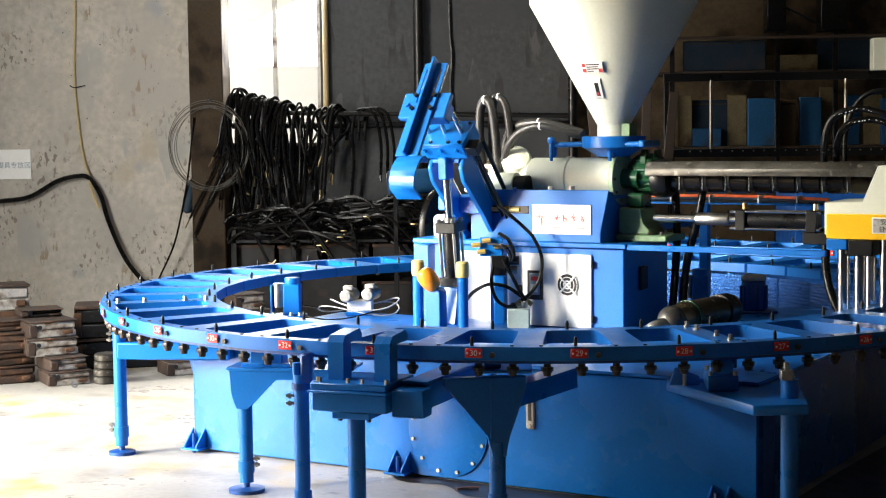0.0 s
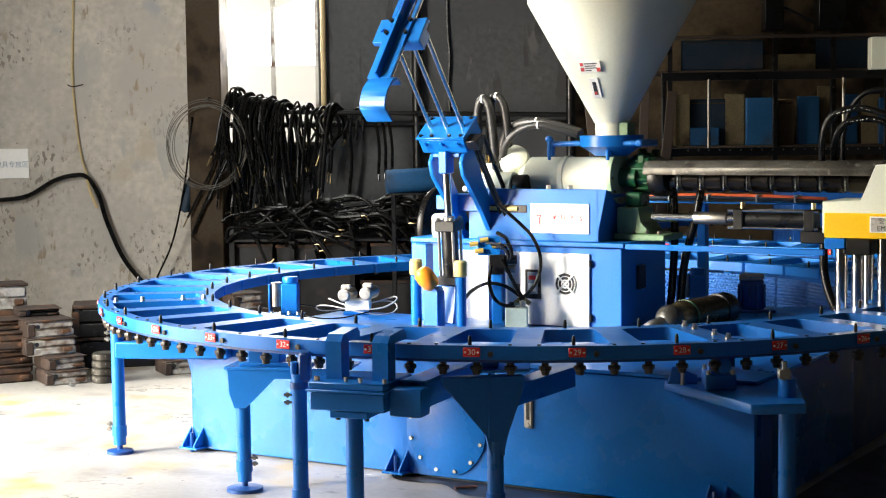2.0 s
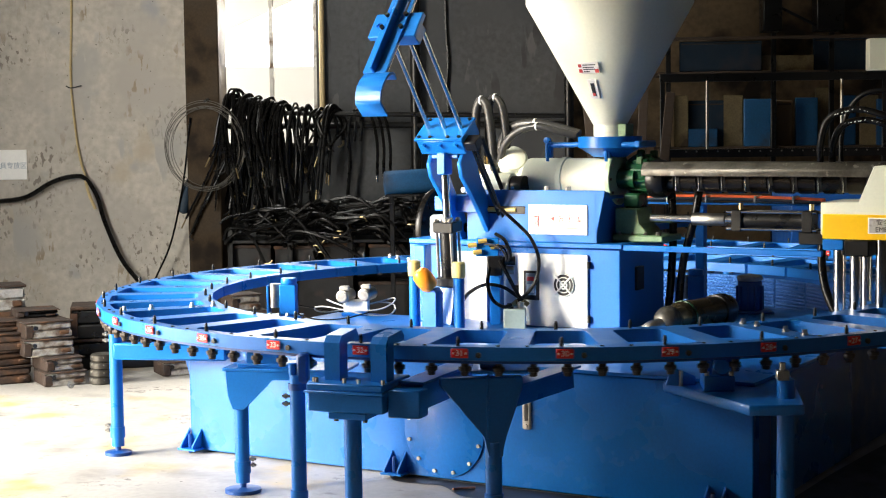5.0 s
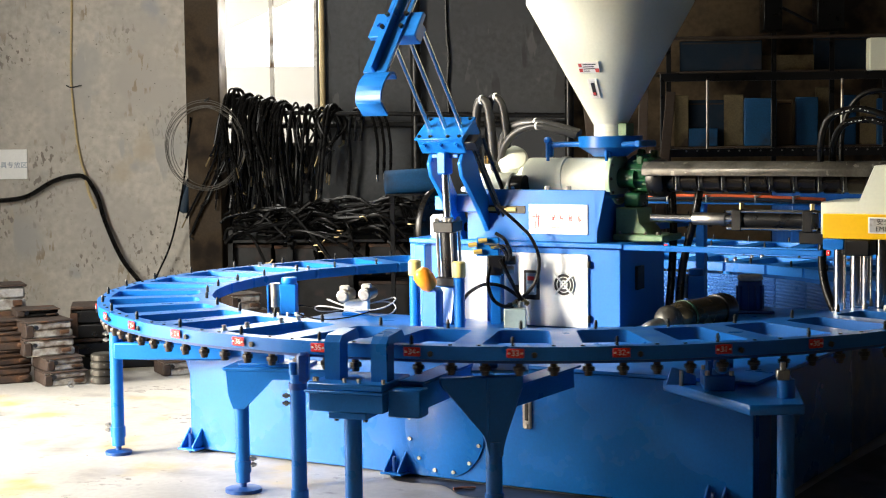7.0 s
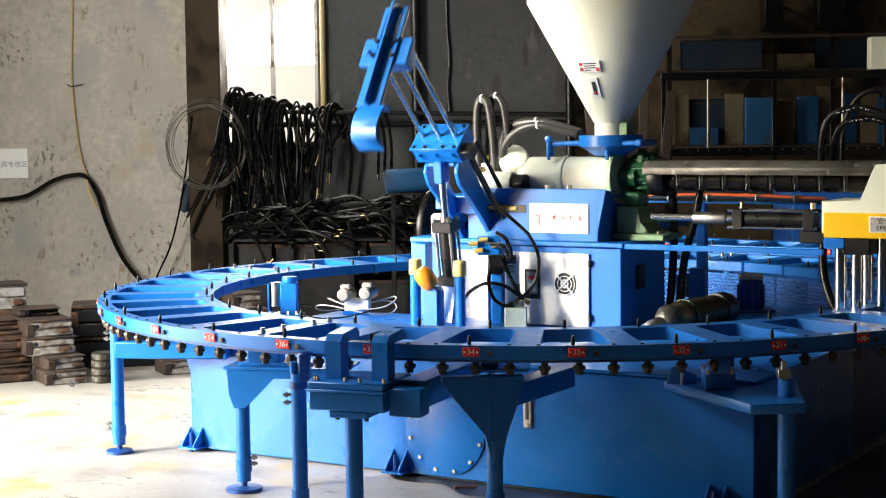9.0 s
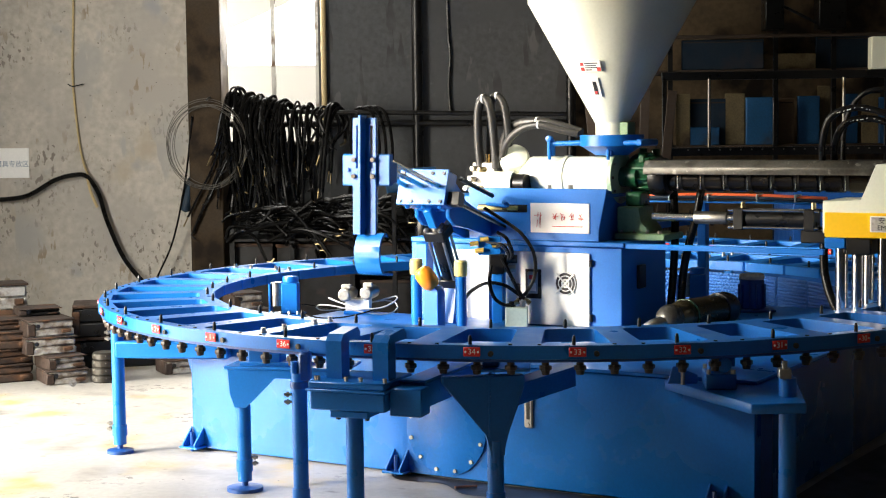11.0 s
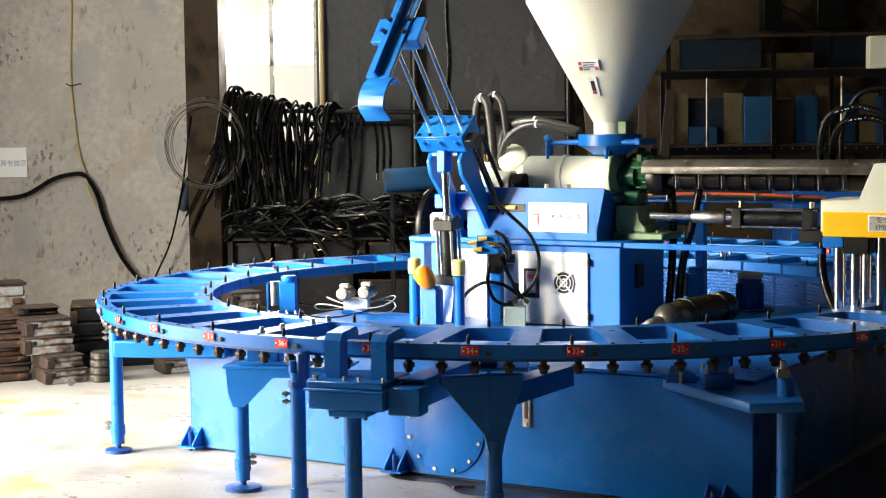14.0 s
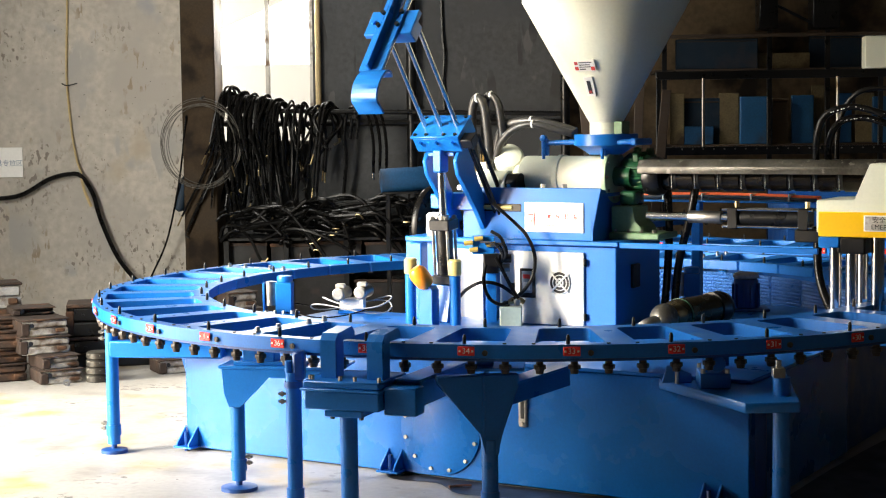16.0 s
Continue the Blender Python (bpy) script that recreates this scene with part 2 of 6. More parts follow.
def bevelled(bm, geom, width, segments=1):
    if width > 0:
        edges = {e for v in geom for e in v.link_edges}
        bmesh.ops.bevel(bm, geom=list(edges), offset=width, segments=segments, affect="EDGES", profile=0.5, clamp_overlap=True)


def box(bm, x0, x1, y0, y1, z0, z1, bevel=0.004, m=None):
    made = bmesh.ops.create_cube(bm, size=1)["verts"]
    t = Matrix.LocRotScale(((x0 + x1) / 2, (y0 + y1) / 2, (z0 + z1) / 2), None, (abs(x1 - x0), abs(y1 - y0), abs(z1 - z0)))
    bmesh.ops.transform(bm, matrix=(m @ t) if m else t, verts=made)
    bevelled(bm, made, bevel)
    return bm


def rod(bm, a, b, r, r2=None, seg=16, bevel=0.0):
    a, b = Vector(a), Vector(b)
    d = b - a
    made = bmesh.ops.create_cone(bm, cap_ends=True, segments=seg, radius1=r, radius2=r if r2 is None else r2, depth=d.length)["verts"]
    q = d.to_track_quat("Z", "Y").to_matrix().to_4x4()
    bmesh.ops.transform(bm, matrix=Matrix.Translation((a + b) / 2) @ q, verts=made)
    if bevel:
        caps = [e for e in {e for v in made for e in v.link_edges} if any(len(f.verts) > 4 for f in e.link_faces)]
        bmesh.ops.bevel(bm, geom=caps, offset=bevel, segments=2, affect="EDGES", profile=0.5)
    return bm


def ball(bm, c, r, sx=1, sy=1, sz=1, seg=16):
    made = bmesh.ops.create_uvsphere(bm, u_segments=seg, v_segments=max(6, seg // 2), radius=r)["verts"]
    bmesh.ops.transform(bm, matrix=Matrix.LocRotScale(c, None, (sx, sy, sz)), verts=made)
    return bm


def prism(bm, outline, axis, lo, hi, bevel=0.003):
    """An outline in the plane across an axis (0, 1 or 2), drawn out from lo to hi along it."""
    def at(p, w):
        return {0: (w, p[0], p[1]), 1: (p[0], w, p[1]), 2: (p[0], p[1], w)}[axis]
    a = [bm.verts.new(at(p, lo)) for p in outline]
    b = [bm.verts.new(at(p, hi)) for p in outline]
    bm.faces.new(a), bm.faces.new(b)
    for i in range(len(a)):
        j = (i + 1) % len(a)
        bm.faces.new((a[i], a[j], b[j], b[i]))
    bevelled(bm, a + b, bevel)
    return bm


def smooth_path(points, steps=8):
    """A curve through the points (Catmull-Rom)."""
    p = [Vector(q) for q in points]
    p = [2 * p[0] - p[1]] + p + [2 * p[-1] - p[-2]]
    out = []
    for i in range(1, len(p) - 2):
        for k in range(steps):
            t = k / steps
            out.append(0.5 * (2 * p[i] + (p[i + 1] - p[i - 1]) * t + (2 * p[i - 1] - 5 * p[i] + 4 * p[i + 1] - p[i + 2]) * t * t
                              + (3 * p[i] - p[i - 1] - 3 * p[i + 1] + p[i + 2]) * t ** 3))
    return out + [p[-2]]


def tube(bm, points, r, seg=8, steps=8, closed=False, smooth=True, ribs=0.0):
    path = smooth_path(points, steps) if smooth else [Vector(q) for q in points]
    rings, side = [], None
    for i, q in enumerate(path):
        d = (path[min(i + 1, len(path) - 1)] - path[max(i - 1, 0)]).normalized()
        if side is None:
            side = d.orthogonal().normalized()
        side = (side - d * side.dot(d)).normalized()
        up = d.cross(side)
        w = r * (1 + (ribs if i % 2 else 0))
        rings.append([bm.verts.new(q + (side * math.cos(a) + up * math.sin(a)) * w) for a in (2 * math.pi * k / seg for k in range(seg))])
    for a, b in zip(rings, rings[1:]):
        for k in range(seg):
            bm.faces.new((a[k], a[(k + 1) % seg], b[(k + 1) % seg], b[k]))
    if closed:
        a, b = rings[-1], rings[0]
    else:
        bm.faces.new(rings[0]), bm.faces.new(rings[-1])
    return bm


def lathe(bm, profile, m=None, seg=32):
    """A profile of (radius, height) turned about z; closed where the radius is 0."""
    rows = []
    for r, z in profile:
        rows.append([bm.verts.new((0, 0, z))] if r < 1e-6 else [bm.verts.new((r * math.cos(2 * math.pi * k / seg), r * math.sin(2 * math.pi * k / seg), z)) for k in range(seg)])
    for a, b in zip(rows, rows[1:]):
        for k in range(seg):
            j = (k + 1) % seg
            if len(a) == 1 and len(b) == 1:
                continue
            if len(a) == 1:
                bm.faces.new((a[0], b[j], b[k]))
            elif len(b) == 1:
                bm.faces.new((a[k], a[j], b[0]))
            else:
                bm.faces.new((a[k], a[j], b[j], b[k]))
    if m is not None:
        bmesh.ops.transform(bm, matrix=m, verts=[v for row in rows for v in row])
    return bm


def B():
    return bmesh.new()


def writing(text, size, depth=0.001):
    """The built-in font's letters as a mesh, centred, lying in the xz plane and facing -y."""
    curve = bpy.data.curves.new("letters", "FONT")
    curve.body, curve.size, curve.extrude, curve.align_x, curve.align_y = text, size, depth, "CENTER", "CENTER"
    ob = new("letters", curve)
    data = bpy.data.meshes.new_from_object(ob.evaluated_get(bpy.context.evaluated_depsgraph_get()))
    bm = bmesh.new()
    bm.from_mesh(data)
    bpy.data.objects.remove(ob)
    bpy.data.meshes.remove(data)
    bpy.data.curves.remove(curve)
    bmesh.ops.transform(bm, matrix=pose(0, 0, 0, 90, 0, 0), verts=bm.verts)
    return bm


def bolt(bm, at, axis, r=0.012, h=0.01):
    a = Vector(at)
    return rod(bm, a, a + Vector(axis).normalized() * h, r, seg=6)


# ---- the hall ----
BACK, DEEP, WEST, EAST, SOUTH, TOP = 5.2, 10.5, -6.0, 8.0, -12.0, 5.6

bm = B()
box(bm, WEST - 12, EAST + 0.3, SOUTH - 0.3, DEEP + 0.3, -0.2, 0, 0)
floor = solid("floor", bm, FLOOR, "worn bare concrete floor with yellow-brown stains", "floor", kind="structure")
# unseen ceiling, grey enough to bounce light onto hopper and ring
bm = B()
box(bm, WEST - 0.3, EAST + 0.3, SOUTH - 0.3, DEEP + 0.3, TOP, TOP + 0.2, 0)
solid("ceiling", bm, CONCRETE, "unseen grey hall ceiling that bounces light down", "ceiling", kind="structure")
# back wall with its window
WX0, WX1, WZ0, WZ1 = -3.12, -2.17, 1.70, 4.1
PIER = -3.22
bm = B()
box(bm, WEST - 0.3, PIER, BACK, BACK + 0.24, 0, TOP, 0)
solid("wall_north_left", bm, PLASTER, "pale stained plaster wall with scratches", "wall", kind="structure")
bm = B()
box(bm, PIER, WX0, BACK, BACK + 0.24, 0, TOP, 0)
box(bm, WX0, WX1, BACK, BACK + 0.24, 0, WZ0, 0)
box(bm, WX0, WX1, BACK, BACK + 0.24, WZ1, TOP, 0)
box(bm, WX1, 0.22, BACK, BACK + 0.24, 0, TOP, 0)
solid("wall_north", bm, PLASTER_GREY, "dark grey plaster wall", "wall", kind="structure")
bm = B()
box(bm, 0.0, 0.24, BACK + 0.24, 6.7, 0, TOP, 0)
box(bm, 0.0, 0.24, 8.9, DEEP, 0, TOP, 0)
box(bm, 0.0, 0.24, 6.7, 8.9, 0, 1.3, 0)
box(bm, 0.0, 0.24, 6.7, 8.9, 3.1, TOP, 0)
solid("wall_return", bm, PLASTER_GREY, "dark grey plaster wall", "wall", kind="structure")
bm = B()
box(bm, 0.0, EAST + 0.3, DEEP, DEEP + 0.24, 0, TOP, 0)
solid("wall_deep", bm, BROWN_WALL, "brown dusty rear wall", "wall", kind="structure")
# unseen east, south and west walls, darkened to hold down the bounce
bm = B()
box(bm, EAST, EAST + 0.3, SOUTH, DEEP, 0, TOP, 0)
solid("wall_east", bm, LOW_BOUNCE, "unseen hall wall, dark to cut bounced light", "wall", kind="structure")
bm = B()
box(bm, WEST - 0.3, EAST, SOUTH - 0.3, SOUTH, 0, TOP, 0)
solid("wall_south", bm, LOW_BOUNCE, "unseen hall wall, dark to cut bounced light", "wall", kind="structure")
bm = B()
DOOR0, DOOR1 = -4.3, 0.0
for y0, y1, z0, z1 in ((SOUTH, -4.6, 0, TOP), (-4.6, DOOR0, 0, 3.85), (DOOR0, DOOR1, 3.7, 3.85), (-4.6, DOOR1, 5.1, TOP), (DOOR1, BACK, 0, TOP)):
    box(bm, WEST - 0.3, WEST, y0, y1, z0, z1, 0)
solid("wall_west", bm, LOW_BOUNCE, "unseen hall wall with a wide doorway, dark to cut bounced light", "wall", kind="structure")
bm = B()
box(bm, -3.345, -3.03, BACK - 0.36, BACK - 0.002, 0, TOP, 0.012)
solid("pillar", bm, STEEL_BROWN, "dark brown painted steel pillar against the wall", "pillar", kind="structure")

# added unseen panes behind the high fill lamp; they stop direct sun
high = thing("window_2", (WEST - 0.15, -2.3, 3.85), "unseen row of frosted panes added over the doorway", "window", kind="structure")
for i in range(4):
    y = -4.6 + i * 1.15
    part("pane", box(B(), WEST - 0.17, WEST - 0.15, y + 0.03, y + 1.12, 3.853, 5.097, 0), frosted, high)
    part("window_frame", box(B(), WEST - 0.2, WEST - 0.12, y - 0.03 if i else y + 0.002, y + 0.03, 3.852, 5.098, 0.002), ALUMINIUM, high)
win = thing("window_1", (-2.53, BACK + 0.1, WZ0), "tall steel-framed window with hazy bright panes", "window", kind="structure")
for x0, x1 in ((WX0, WX0 + 0.04), (-2.632, -2.592), (WX1 - 0.04, WX1)):
    part("window_frame", box(B(), x0, x1, BACK + 0.06, BACK + 0.12, WZ0, WZ1), ALUMINIUM, win)
part("window_sill", box(B(), WX0, WX1, BACK - 0.03, BACK + 0.06, WZ0 - 0.03, WZ0 + 0.004), CONCRETE, win)
for x0, x1 in ((WX0 + 0.04, -2.625), (-2.597, WX1 - 0.04)):
    pane = part("pane", box(B(), x0, x1, BACK + 0.085, BACK + 0.093, WZ0 + 0.004, WZ1, 0), glass, win)
    pane.visible_shadow = False
bm = B()
box(bm, -5.0, -0.6, BACK + 1.6, BACK + 1.65, 0.8, 4.6, 0)
solid("backdrop", bm, bright, "bright hazy daylight outside the window", "backdrop", kind="structure")

# ---- the turntable ring ----
R_OUT, R_IN, RING_Z, RING_H = 2.7, 2.03, 0.85, 0.062
PHASE = 2.94
STATIONS = 36


def station_angle(k):
    """The turn about z of station k's middle, at the start."""
    return radians(PHASE - 10 * (k - 29) - 90)


def polar(r, a, z=0.0):
    return Vector((r * math.cos(a), r * math.sin(a), z))


def rounded_hole(n=6):
    """The slot of a station as (radius, sideways) pairs, counter-clockwise, with round corners."""
    corners = [(2.115, -0.120), (2.625, -0.160), (2.625, 0.160), (2.115, 0.120)]
    out, c = [], 0.035
    for i, (r, s) in enumerate(corners):
        a, b = corners[i - 1], corners[(i + 1) % 4]
        p = Vector((r, s))
        da, db = (Vector(a) - p).normalized() * c, (Vector(b) - p).normalized() * c
        for k in range(n + 1):
            t = k / n
            out.append(p + da * (1 - t) ** 2 + db * t ** 2)
    return out


def ring_quadrant(first, count, lo, hi):
    bm = B()
    hole = rounded_hole(3)
    half = radians(5)
    for i in range(count):
        mid = station_angle(first + i)
        border = []
        for q in hole:
            d = q - Vector((2.36, 0))
            k = max(abs(d.x) / 0.255, abs(d.y) / 0.14)
            x, y = d.x / k, d.y / k
            border.append((2.365 + x / 0.255 * 0.335, y / 0.14 * half))
        lay = []
        for z in (hi, lo):
            inner = [bm.verts.new((math.cos(mid) * q.x - math.sin(mid) * q.y, math.sin(mid) * q.x + math.cos(mid) * q.y, z)) for q in hole]
            outer = [bm.verts.new(polar(r, mid + a, z)) for r, a in border]
            lay.append((inner, outer))
        n = len(hole)
        (ti, to), (bi, bo) = lay
        for a in range(n):
            b = (a + 1) % n
            bm.faces.new((ti[a], ti[b], to[b], to[a]))
            bm.faces.new((bi[a], bo[a], bo[b], bi[b]))
            bm.faces.new((ti[a], bi[a], bi[b], ti[b]))
            bm.faces.new((to[a], to[b], bo[b], bo[a]))
    bmesh.ops.remove_doubles(bm, verts=bm.verts, dist=0.0005)
    return bm


def ring_thing(at, label):
    ring = thing("turntable_ring", at, label, "turntable")
    ORIGIN[ring.name] = Vector((0, 0, 0))
    for first in (1, 10, 19, 28):
        part("ring_segment", ring_quadrant(first, 9, -RING_H, 0), BLUE, ring)
    flange = B()
    for i in range(72):
        a0, a1 = 2 * math.pi * i / 72, 2 * math.pi * (i + 1) / 72
        vs = [polar(r, a, z) for a in (a0, a1) for r, z in ((2.55, -0.064), (2.69, -0.064), (2.69, -0.076), (2.55, -0.076))]
        p = [flange.verts.new(v) for v in vs]
        for k in range(4):
            j = (k + 1) % 4
            flange.faces.new((p[k], p[j], p[4 + j], p[4 + k]))
    bmesh.ops.remove_doubles(flange, verts=flange.verts, dist=0.0005)
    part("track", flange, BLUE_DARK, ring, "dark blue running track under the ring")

    nut = B()
    rod(nut, (0, 0, 0.0), (0, 0, -0.018), 0.017, seg=10)
    rod(nut, (0, 0, -0.018), (0, 0, -0.040), 0.028, seg=8, bevel=0.004)
    rod(nut, (0, 0, -0.040), (0, 0, -0.060), 0.021, 0.017, seg=10)
    nut_ob = part("hose_nut", nut, BROWN_RUBBER)
    pin = B()
    rod(pin, (0, 0, 0), (0, 0, 0.028), 0.009, seg=10)
    rod(pin, (0, 0, 0.028), (0, 0, 0.042), 0.009, 0.005, seg=10)
    pin_ob = part("locating_pin", pin, DARK_STEEL)
    plate = box(B(), -0.039, 0.039, -0.005, 0, -0.021, 0.021, 0.003)
    plate_ob = part("number_plate", plate, RED, label="red enamel number plate")
    rivet_ob = part("rivet", rod(B(), (0, -0.0045, 0), (0, -0.008, 0), 0.0052, seg=8), PAPER)
    eye = B()
    rod(eye, (0, 0.002, 0), (0, -0.008, 0), 0.013, seg=12)
    rod(eye, (0, -0.008, 0), (0, -0.010, 0), 0.006, seg=8)
    eye_ob = part("side_bolt", eye, COVER_STEEL)

    def put(src, m, parent, name=None):
        ob = new(name or src.name.split(".")[0], src.data)
        ob.parent = parent
        ob.matrix_basis = m
        return ob
    for k in range(1, STATIONS + 1):
        a = station_angle(k)
        face = Matrix.Translation(polar(R_OUT, a, -0.028)) @ Matrix.Rotation(a + math.pi / 2, 4, "Z")
        tag = put(plate_ob, face, ring)
        tagged(tag, "red enamel number plate")
        for x in (-0.029, 0.029):
            put(rivet_ob, Matrix.Translation((x, 0, 0)), tag)
        if ring.name == "turntable_ring":
            digits = part("digits", writing(str(k), 0.036), PAPER)
            digits.parent, digits.matrix_basis = tag, Matrix.Translation((0, -0.0055, 0))
        put(eye_ob, Matrix.Translation(polar(R_OUT, a + radians(1.8), -0.036)) @ Matrix.Rotation(a + math.pi / 2, 4, "Z"), ring)
        put(pin_ob, Matrix.Translation(polar(2.665, a - radians(0.3))), ring)
        put(pin_ob, Matrix.Translation(polar(2.07, a - radians(0.5))), ring)
        for s in (-1, 0, 1):
            put(nut_ob, Matrix.Translation(polar(2.655, a + radians(0.3 + s * 10 / 3), -0.075)), ring)
        for s in (-3.6, 3.6):
            put(low_ob, Matrix.Translation(polar(2.665, a + radians(s))), ring)
    # bolts along the joints of the four segments
    for k in (0.5, 9.5, 18.5, 27.5):
        a = radians(PHASE - 10 * (k - 29) - 90)
        for r in (2.10, 2.22, 2.45, 2.6):
            put(joint_ob, Matrix.Translation(polar(r, a + radians(0.6))), ring)
    for src in (nut_ob, pin_ob, plate_ob, rivet_ob, eye_ob):
        bpy.data.objects.remove(src)
    return ring


low = B()
rod(low, (0, 0, 0), (0, 0, 0.005), 0.009, seg=8)
low_ob = part("cap_screw", low, DARK_STEEL)
joint = B()
rod(joint, (0, 0, 0), (0, 0, 0.010), 0.016, seg=12)
rod(joint, (0, 0, 0.010), (0, 0, 0.026), 0.012, seg=6)
joint_ob = part("joint_bolt", joint, STEEL)
ring = ring_thing((0, 0, RING_Z), "blue painted round turntable with numbered stations and slots")
ring_far = ring_thing((2.93, 5.33, RING_Z), "blue painted round turntable of the machine behind")
bpy.data.objects.remove(low_ob)
bpy.data.objects.remove(joint_ob)

# ---- machine base tank ----
TU0, TU1, TV0, TV1, TZ = -1.44, 1.93, -1.67, 1.25, 0.62
tank = mthing("machine_base", (0.2, -0.2, 0), "blue painted steel oil-tank base on the concrete floor", "machine base")
part("tank_body", box(B(), TU0, TU1, TV0, -0.12, 0.012, TZ, 0.006), BLUE_SATIN, tank)
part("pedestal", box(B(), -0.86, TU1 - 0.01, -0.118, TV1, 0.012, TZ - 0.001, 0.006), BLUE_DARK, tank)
part("top_plate", box(B(), TU0 - 0.01, TU1 + 0.01, TV0 - 0.012, -0.115, TZ + 0.001, TZ + 0.018, 0.003), BLUE, tank)
part("rear_plate", box(B(), -0.87, TU1 + 0.01, -0.114, TV1, TZ + 0.001, TZ + 0.018, 0.003), BLUE, tank)
cover = B()
rod(cover, (0.262, TV0 - 0.012, 0.262), (0.262, TV0 + 0.002, 0.262), 0.238, seg=48, bevel=0.003)
cover = part("inspection_cover", cover, BLUE_SATIN, tank, "round bolted inspection cover")
for i in range(12):
    a = 2 * math.pi * (i + 0.5) / 12
    part("bolt", bolt(B(), (0.262 + 0.215 * math.cos(a), TV0 - 0.012, 0.262 + 0.215 * math.sin(a)), (0, -1, 0), 0.011, 0.009), STEEL, cover)
gauge = part("level_gauge", box(B(), 0.722, 0.772, TV0 - 0.016, TV0, 0.315, 0.49, 0.012), ALUMINIUM, tank, "chromed oil level gauge")
part("sight_glass", box(B(), 0.738, 0.756, TV0 - 0.019, TV0 - 0.014, 0.36, 0.45, 0.002), BLACK_INK, gauge)
for z in (0.335, 0.47):
    part("bolt", bolt(B(), (0.747, TV0 - 0.016, z), (0, -1, 0), 0.010, 0.006), STEEL, gauge)
for uc in (-1.40, -0.02, 1.75):
    lug = B()
    for s in (-0.042, 0.042):
        prism(lug, [(TV0, 0.03), (TV0 - 0.085, 0.03), (TV0 - 0.085, 0.045), (TV0, 0.135)], 0, uc + s - 0.005, uc + s + 0.005, 0.001)
    box(lug, uc - 0.065, uc + 0.065, TV0 - 0.09, TV0, 0.018, 0.03, 0.002)
    lug = part("lifting_lug", lug, BLUE, tank)
    part("jack_bolt", rod(B(), (uc, TV0 - 0.05, 0.0), (uc, TV0 - 0.05, 0.11), 0.011, seg=8), BLUE_DARK, lug)
part("end_brace", prism(B(), [(TU0, 0.40), (TU0 - 0.075, 0.60), (TU0 - 0.075, TZ), (TU0, TZ)], 1, TV0 + 0.02, TV0 + 0.035), BLUE, tank)

# ---- legs and brackets round the ring ----


def leg(x, y, top, label, r=0.036, foot=0.075, bolts=()):
    t = thing("support_leg", (x, y, 0), label, "support leg", "legs round the turntable")
    part("post", rod(B(), (x, y, 0.05), (x, y, top), r, seg=20), BLUE, t)
    f = lathe(B(), [(0, 0), (foot, 0), (foot, 0.018), (foot * 0.5, 0.026), (0, 0.026)], pose(x, y, 0), 24)
    rod(f, (x, y, 0.026), (x, y, 0.1), 0.017, seg=12)
    rod(f, (x, y, 0.06), (x, y, 0.085), 0.028, seg=6)
    part("levelling_foot", f, BLUE_DARK, t)
    part("sleeve", rod(B(), (x, y, 0.10), (x, y, 0.16), r + 0.006, seg=20), BLUE, t)
    for z, side in bolts:
        s = B()
        rod(s, (x + side * r, y - 0.005, z), (x + side * (r + 0.035), y - 0.005, z), 0.007, seg=8)
        rod(s, (x + side * (r + 0.012), y - 0.005, z), (x + side * (r + 0.024), y - 0.005, z), 0.013, seg=6)
        part("clamp_screw", s, STEEL, t)
    return t


# far left leg with its arm towards the tank
lx, ly = -2.433, -0.943
t = leg(lx, ly, 0.74, "blue round post with a levelling foot and side arm", bolts=((0.17, -1), (0.14, -1), (0.69, -1), (0.655, -1)))
arm = B()
m = Matrix.Translation((lx, ly, 0)) @ Matrix.Rotation(math.atan2(-0.10, 1.0), 4, "Z")
box(arm, 0, 0.66, -0.045, 0.045, 0.548, 0.642, 0.01, m)
part("side_arm", arm, BLUE, t)
rl = B()
rod(rl, (lx, ly, 0.74), (lx, ly, 0.772), 0.03, seg=16)
part("roller_block", rl, BLUE_DARK, t)

# leg with a welded gusset shelf
lx, ly = -1.535, -1.86
t = leg(lx, ly, 0.44, "blue round post under a welded gusset shelf", foot=0.092, bolts=((0.17, 1), (0.14, 1)))
g = B()
m = Matrix.Translation((lx, ly, 0)) @ Matrix.Rotation(radians(-8), 4, "Z")
prism(g, [(-0.065, 0.625), (-0.055, 0.50), (-0.03, 0.43), (0.03, 0.43), (0.09, 0.49), (0.18, 0.585), (0.54, 0.585), (0.54, 0.625)], 1, -0.05, -0.035, 0.002)
bmesh.ops.transform(g, matrix=m, verts=g.verts)
box(g, -0.08, 0.56, -0.06, 0.22, 0.625, 0.64, 0.003, m)
part("gusset_shelf", g, BLUE, t)
rb = box(B(), 0.03, 0.20, 0.0, 0.1, 0.6405, 0.735, 0.006, m)
box(rb, -0.01, 0.36, -0.02, 0.14, 0.6403, 0.658, 0.003, m)
rod(rb, m @ Vector((0.06, 0.0, 0.75)), m @ Vector((0.17, 0.05, 0.75)), 0.022, seg=14)
part("roller_block", rb, BLUE, t)

# stop leg that hooks up to the rim
lx, ly = -1.142, -2.50
t = leg(lx, ly, 0.70, "blue round post with a hooked stop at its top", bolts=((0.60, -1), (0.565, -1)))
h = B()
rod(h, (lx, ly, 0.63), (lx, ly, 0.66), 0.043, seg=20)
box(h, lx + 0.0, lx + 0.055, ly - 0.035, ly + 0.045, 0.66, 0.80, 0.012)
part("hook_stop", h, BLUE_DARK, t)
